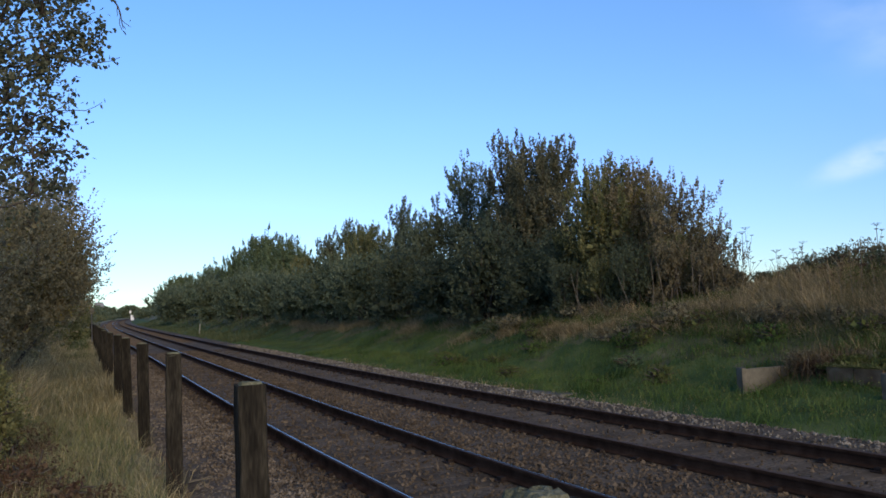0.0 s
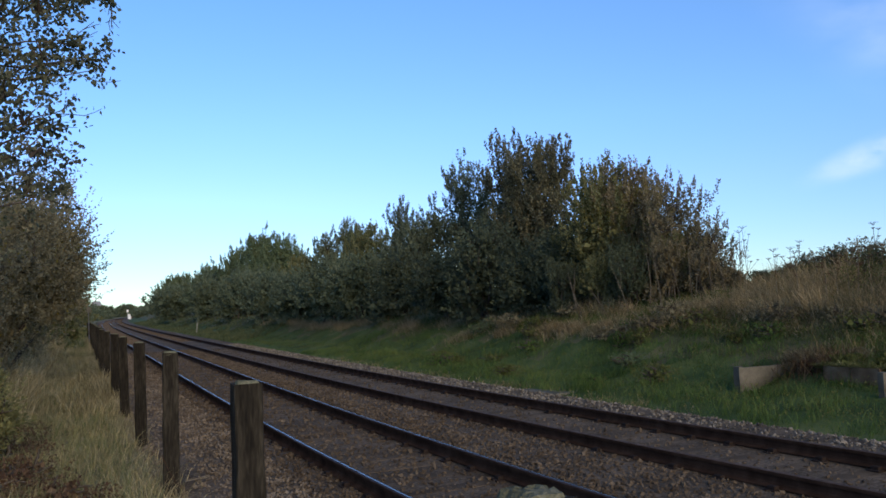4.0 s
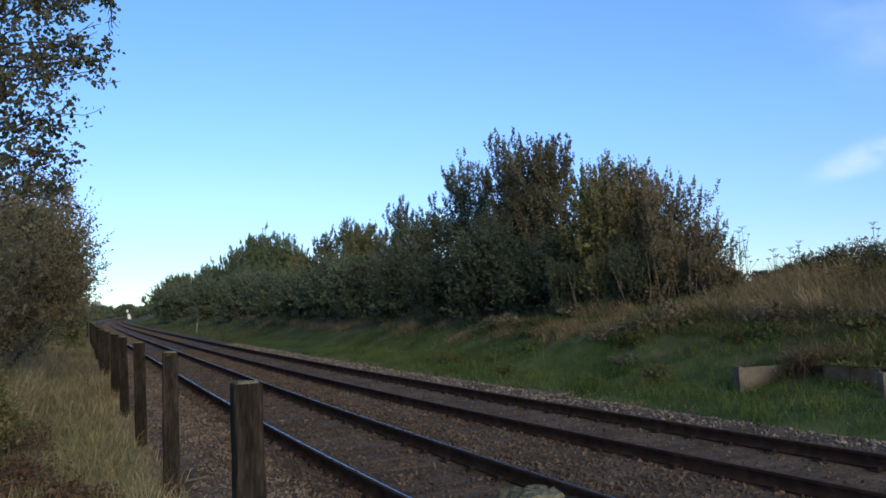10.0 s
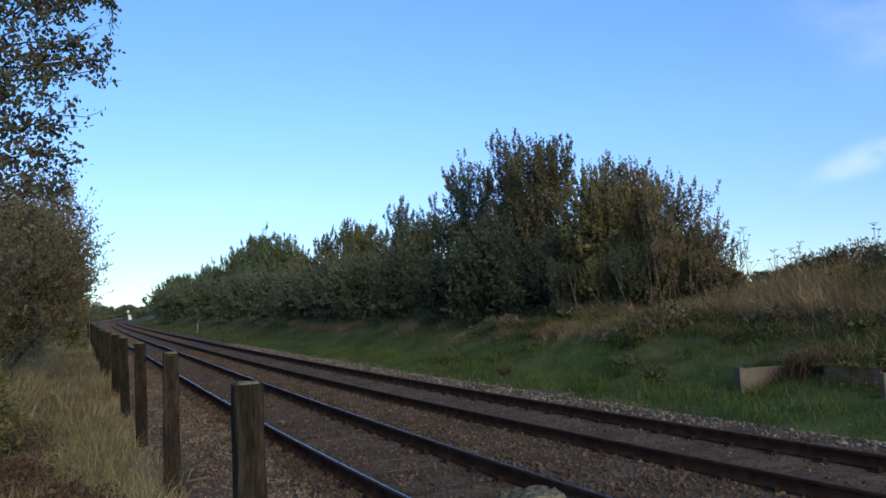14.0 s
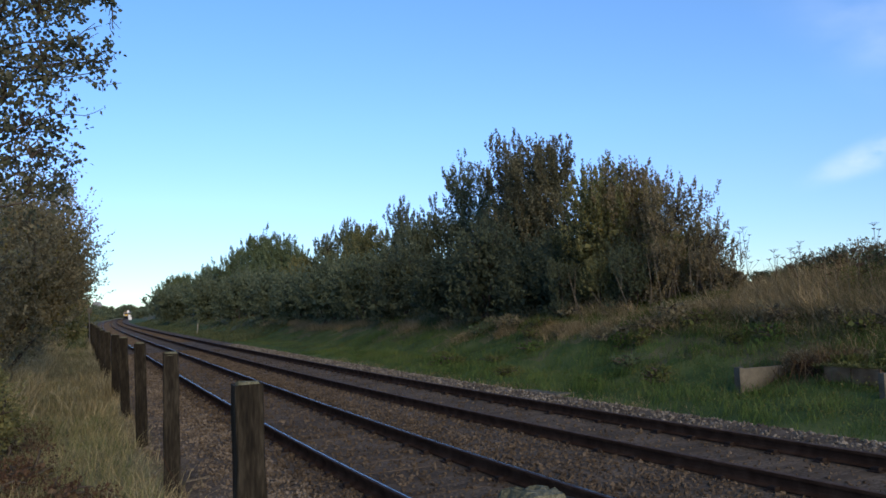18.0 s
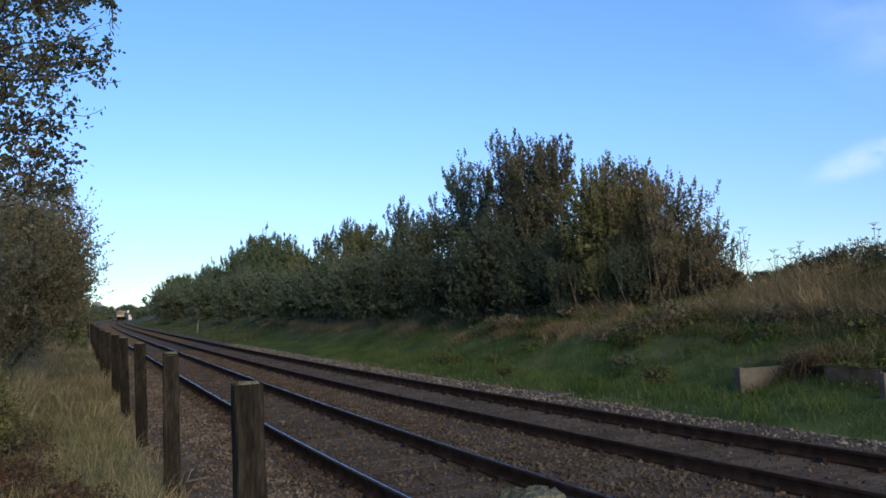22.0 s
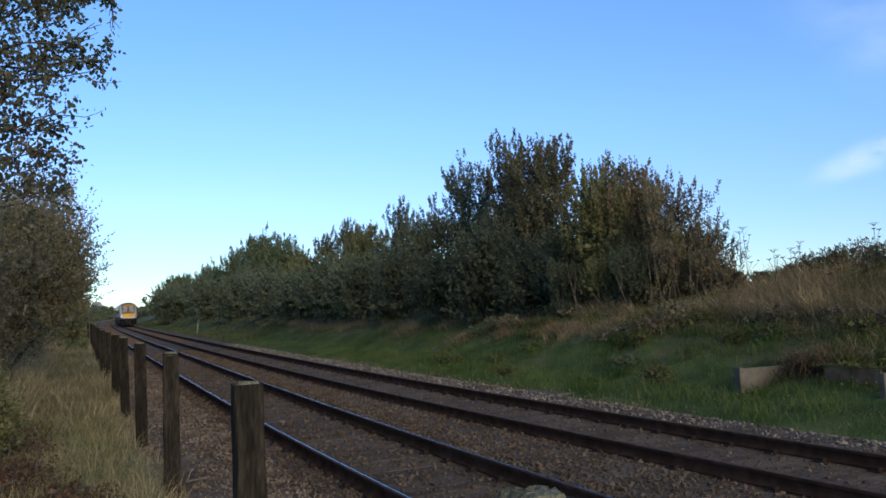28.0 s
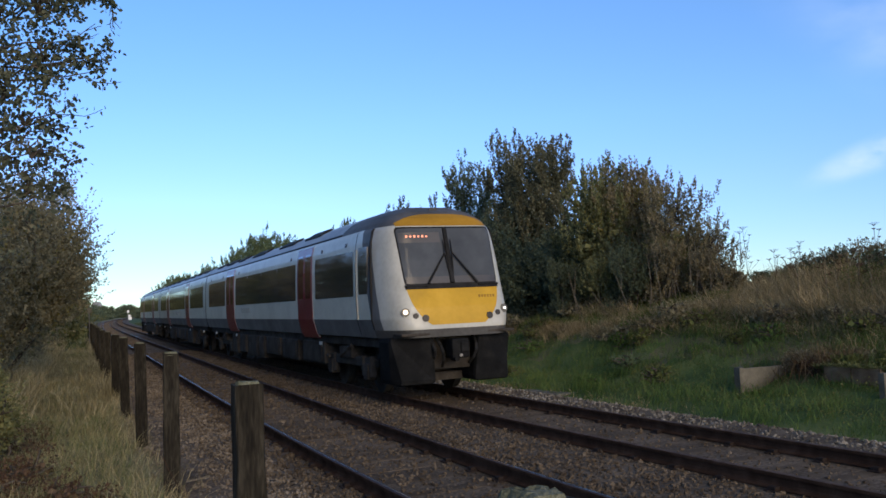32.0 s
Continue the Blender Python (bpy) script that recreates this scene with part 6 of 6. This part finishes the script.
def slab_between(name, a, b, z0, z1, thick, parent, mat, label="", seed=0):
    """An upright slab from a to b in plan, with slightly uneven edges."""
    d = Vector((b[0] - a[0], b[1] - a[1], 0))
    bm = bmesh.new()
    box(bm, d.length / 2, 0, (z0 + z1) / 2, d.length, thick, z1 - z0, 0.012)
    bmesh.ops.subdivide_edges(bm, edges=[e for e in bm.edges if e.calc_length() > 0.4], cuts=6)
    rng = random.Random(seed)
    for v in bm.verts:
        v.co += Vector((rng.uniform(-1, 1), rng.uniform(-1, 1), rng.uniform(-1, 1))) * 0.006
    bm.transform(Matrix.Translation((a[0], a[1], 0)) @ Matrix.Rotation(math.atan2(d.y, d.x), 4, "Z"))
    return part(name, bm, mat, parent, label)


wall_ = thing("concrete_wall", "low broken concrete wall in the grass", "wall", m=pose(0, 0, 0))
slab_between("end_post", (12.46, 12.613), (12.565, 12.607), -0.5, 0.288, 0.17, wall_, M["concrete"], seed=1)
slab_between("wall_panel", (12.568, 12.607), (13.64, 12.54), -0.5, 0.258, 0.08, wall_, M["concrete"], seed=2)
M["slab"] = material("pale_slab", [(0.075, 0.072, 0.058), (0.125, 0.12, 0.1), (0.18, 0.173, 0.146)], 0.9, scale=4, fine=50, bump=0.3)
# stained concrete, also tinted brown to offset the blue skylight in its shade
M["old_concrete"] = material("stained_concrete", [(0.085, 0.058, 0.034), (0.145, 0.103, 0.062), (0.225, 0.17, 0.108)], 0.95, scale=3, fine=40, bump=0.5)
rg_ = np.random.default_rng(77)
f_, o_ = rg_.random(1500), rg_.normal(size=1500)
blades("wall_grass", 12.45 + 1.2 * f_ - 0.1 * np.abs(o_), 12.5 - 0.07 * f_ - 0.14 * np.abs(o_), 0.05, 0.17, 0.006, M["blade_green"], "long grass along the foot of the concrete wall", 78, 0.4)
f_, o_ = rg_.random(1200), rg_.normal(size=1200)
blades("kerb_grass", 13.3 + 0.12 * o_, 9.6 + 1.9 * f_, 0.05, 0.17, 0.006, M["blade_green"], "grass before the retaining wall", 79, 0.4)
rg_ = np.random.default_rng(81)
blades("dead_stalks", 13.85 + 0.28 * rg_.normal(size=900), 12.0 + 0.4 * rg_.normal(size=900), 0.35, 0.85, 0.005, M["straw_dark"], "tangle of dead brown stalks beside the wall", 82, 0.6)
rg_ = np.random.default_rng(83)
blades("wall_top_grass", 13.46 + 0.16 * rg_.random(2600), 9.9 + 1.75 * rg_.random(2600) ** 1.2, 0.14, 0.34, 0.006, M["blade_path"], "grass hanging over the edge of the retaining wall", 84, 0.4, (-1.3, 0.0), 0.24)
blades("terrace_grass", 13.7 + 1.9 * rg_.random(5200), 9.2 + 3.0 * rg_.random(5200), 0.16, 0.42, 0.006, M["blade_green"], "long green grass above the retaining wall", 85, 0.45, (-0.3, 0.0))
blades("terrace_straw", 13.7 + 2.2 * rg_.random(1500), 9.6 + 3.0 * rg_.random(1500), 0.2, 0.5, 0.005, M["blade_bank"], "dead grass above the retaining wall", 86, 0.4, (-0.4, 0.0))
back_ = thing("concrete_retaining_wall", "low concrete retaining wall half hidden by brambles", "wall", m=pose(0, 0, 0))
for k_ in range(2):
    slab_between("wall_panel", (13.44 - 0.03 * k_, 11.4 - 0.62 * k_), (13.42 - 0.03 * k_, 10.81 - 0.62 * k_), -0.35, 0.3, 0.1, back_, M["old_concrete"], seed=3 + k_)
sl_ = thing("concrete_slab", "flat pale concrete slab at the foot of the ballast", "slab", m=pose(10.8, 16.85, -0.4, 0, 3, 13))
part("slab", box(bmesh.new(), 0, 0, 0.0, 0.62, 1.5, 0.14, 0.015), M["slab"], sl_)
cp_ = thing("concrete_post", "short square concrete post in the grass", "post", m=pose(13.0, 9.88, -0.45))
bm_ = box(bmesh.new(), 0, 0, 0.37, 0.12, 0.12, 0.74, 0.012)
part("post", bm_, M["concrete"], cp_)

M["white_paint"] = material("white_paint", [(0.55, 0.55, 0.53), (0.68, 0.68, 0.66), (0.76, 0.76, 0.74)], 0.5, scale=5, fine=40, bump=0.1)
mk_ = thing("marker_post", "pale thin leaning marker post on the verge", "marker post", m=pose(15.9, 84.0, -0.35, 0, 6, 0))
M["faded_paint"] = material("faded_paint", [(0.15, 0.15, 0.125), (0.22, 0.22, 0.185), (0.28, 0.275, 0.235)], 0.8, scale=4, fine=30, bump=0.2)
part("post", box(bmesh.new(), 0, 0, 0.5, 0.09, 0.07, 1.15, 0.02), M["faded_paint"], mk_)
sg_ = thing("path_sign", "small round sign on a thin pole by the fence", "sign", m=pose(4.6, 59.0, -0.1))
part("pole", rod(bmesh.new(), (0, 0, 0), (0, 0, 2.4), 0.03, 0.03), M["t_steel"], sg_)
part("plate", rod(bmesh.new(), (0, -0.04, 2.3), (0, -0.06, 2.3), 0.17, 0.17, 20), M["concrete"], sg_)
cb_ = thing("lineside_cabinet", "white lineside equipment cabinet beside the far track", "cabinet", m=pose(46.77, 393.3, -0.6))
part("body", box(bmesh.new(), 0, 0, 1.35, 1.3, 0.8, 2.3, 0.05), M["white_paint"], cb_)
part("plinth", box(bmesh.new(), 0, 0, 0.1, 1.5, 1.0, 0.3, 0.03), M["concrete"], cb_)
part("roof", box(bmesh.new(), 0, 0, 2.54, 1.4, 0.9, 0.08, 0.02), M["concrete"], cb_)
ls_ = thing("line_signal", "white headed colour-light signal beside the far track", "signal", m=pose(46.1, 393.6, -0.6))
part("post", rod(bmesh.new(), (0, 0, 0), (0, 0, 3.3), 0.1, 0.09), M["t_steel"], ls_)
part("signal_head", box(bmesh.new(), 0, 0, 3.8, 0.75, 0.4, 1.1, 0.08), M["white_paint"], ls_)

# far trees that close the view down the line
FAR_TREES = [(46 + 9.5 * i + (i % 3) * 3, 600 + (i * 37) % 60, 5.0 + (i * 2.7) % 2.9, 7.0) for i in range(8)]
for i_, (x_, y_, t_, r_) in enumerate(FAR_TREES):
    tree("far_tree", x_, y_, t_, r_, M["leaf_hazed"], 700 + i_, "distant dark tree beyond the line", n_shoots=220, per=13, leaf=1.15, lobes=4, low=0.1, erect=0.4, group="distant trees")
for i_ in range(14):
    yy_ = 115 + i_ * 26 + (i_ * 7) % 9
    tree("far_hedge_bush", float(x_near(yy_)) - 8.0, yy_, (5.6 if i_ < 8 else 2.8) + (i_ * 1.3) % 1.2, 4.2, M["leaf_olive" if i_ < 4 else "leaf_hazed"], 740 + i_, "distant hedge bush beside the line", n_shoots=200, per=13, leaf=0.4 + 0.02 * i_, lobes=4, low=0.1, erect=0.3, group="distant hedge", category="hedge")
for i_ in range(10):
    yy_ = 330 + i_ * 34
    tree("far_bush", float(x_far(yy_)) + 8.5 + (i_ % 3), yy_, 2.7 + (i_ * 1.7) % 1.4, 4.5, M["leaf_hazed"], 780 + i_, "distant dark bush on the far bank", n_shoots=200, per=13, leaf=0.65, lobes=4, low=0.1, erect=0.3, group="distant bushes", category="bush")
hs_ = thing("distant_house", "grey roofed house far beyond the trees", "house", m=pose(59.2, 690, -1.5))
part("wall", box(bmesh.new(), 0, 0, 5.0, 7, 7, 10, 0.05), M["faded_paint"], hs_)
bm_ = bmesh.new()
vs_ = [bm_.verts.new(c) for c in ((-4, -4, 10), (4, -4, 10), (4, 4, 10), (-4, 4, 10), (-2.5, 0, 13.8), (2.5, 0, 13.8))]
for f_ in ((0, 1, 5, 4), (3, 4, 5, 2), (0, 4, 3), (1, 2, 5), (0, 3, 2, 1)):
    bm_.faces.new([vs_[k_] for k_ in f_])
part("roof", bm_, M["t_roof_pale"], hs_)

# a loose strand of wire hanging from a post, and a dead stick on the stones
wr_ = thing("loose_wire", "thin rusty strand of wire hanging from a fence post", "wire", m=pose(0, 0, 0))
bm_ = bmesh.new()
wa_, wb_ = Vector((1.414, 9.470, 0.337)), Vector((1.549, 9.311, 0.037))
for k_ in range(8):
    f0_, f1_ = k_ / 8, (k_ + 1) / 8
    rod(bm_, wa_.lerp(wb_, f0_) - Vector((0, 0, 0.12 * f0_ * (1 - f0_))), wa_.lerp(wb_, f1_) - Vector((0, 0, 0.12 * f1_ * (1 - f1_))), 0.003, 0.003, 5)
part("strand", bm_, M["rust"], wr_)
st_ = thing("stick", "pale dead stick lying on the ballast", "stick", m=pose(1.765, 10.201, -0.085))
bm_ = bmesh.new()
rod(bm_, (0, 0, 0), (0.264, -0.014, 0.02), 0.012, 0.008, 6)
part("stem", bm_, M["twig_pale"], st_)
bm_ = bmesh.new()
rod(bm_, (0.132, -0.007, 0.012), (0.248, -0.070, 0.05), 0.007, 0.004, 5)
part("twig", bm_, M["twig_pale"], st_)


SPEED, NOSE_AT_END = 32.67, 14.46


def car_pose(mid_s, turned):
    """A carriage on the far track with its bogies on the line."""
    x0, y0, _ = on(FAR, mid_s - 7.9)
    x1, y1, _ = on(FAR, mid_s + 7.9)
    way = math.degrees(math.atan2(x1 - x0, y1 - y0))
    return pose((x0 + x1) / 2, (y0 + y1) / 2, 0.0, 0, 0, (180 if not turned else 0) - way)


def breeze(t, seed, size):
    """Small turns of a crown in the wind, in degrees."""
    a, b = random.Random(seed).uniform(0, 6.28), random.Random(seed + 50).uniform(0.8, 1.5)
    return (size * (math.sin(1.1 * b * t + a) + 0.6 * math.sin(2.7 * b * t + 2 * a)), size * (0.7 * math.cos(0.9 * b * t + a) + 0.5 * math.sin(2.1 * b * t + a)))


# a fly that crosses close before the lens
FLY = thing("fly", "small dark fly passing in the air", "insect")
for nm_, s_, at_ in (("body", (0.004, 0.0018, 0.0018), (0, 0, 0)), ("wing", (0.002, 0.003, 0.0003), (-0.0005, 0.003, 0.001)), ("wing", (0.002, 0.003, 0.0003), (-0.0005, -0.003, 0.001))):
    bm_ = bmesh.new()
    bmesh.ops.create_icosphere(bm_, subdivisions=2, radius=1.0, matrix=Matrix.Translation(at_) @ Matrix.Diagonal((*s_, 1)))
    part(nm_, bm_, M["t_rubber"], FLY)
FLY_WAY = ((0.0, (0.9, -0.6, -0.04)), (22.0, (0.9, -0.6, -0.04)), (22.5, (1.25, 0.9, 2.9)), (22.8, (1.123, 2.037, 3.149)), (22.9, (1.034, 2.112, 2.690)), (23.0, (0.945, 2.187, 2.236)), (23.1, (0.856, 2.261, 1.781)), (23.2, (0.766, 2.342, 1.251)), (23.3, (0.720, 2.385, 0.944)), (23.6, (0.6, 2.6, -0.03)), (32.0, (0.6, 2.6, -0.03)))


GUST_T, GUST = (0.0, 0.4, 0.8, 1.2, 1.6, 2.0, 2.4, 2.8, 3.2), (-13.0, -3.0, -3.5, -5.0, -1.8, -1.5, 1.2, 1.4, 0.0)


def motions():
    times = [i * 0.5 for i in range(0, 56)] + [28 + i * 0.2 for i in range(21)]
    for car, back, turned in zip(CARS, (11.5, 34.79, 58.09), (False, False, True)):
        walk(car, [(t, car_pose(NOSE_AT_END + back + SPEED * (32 - t), turned)) for t in times])
    for i, (ob, size) in enumerate(SWAYING):
        k = 0
        for c in ob.children:
            if c.name.startswith("crown"):
                walk(c, [(t * 0.4, pose(0, 0, 0, breeze(t * 0.4, i * 7 + k, size)[0], breeze(t * 0.4, i * 7 + k, size)[1])) for t in range(81)])
                k += 1

    for i, (ob, share) in enumerate(SWINGING):
        foot, rows = ob.location.copy(), []
        for k in range(81):
            t = k * 0.4
            a, b = breeze(t, 900 + i, 0.9)
            rows.append((t, pose(*foot, 0.6 * a, b + share * float(np.interp(t, GUST_T, GUST)))))
        walk(ob, rows)
    walk(FLY, [(t, pose(*p, 0, 20, 60)) for t, p in FLY_WAY])


motions()
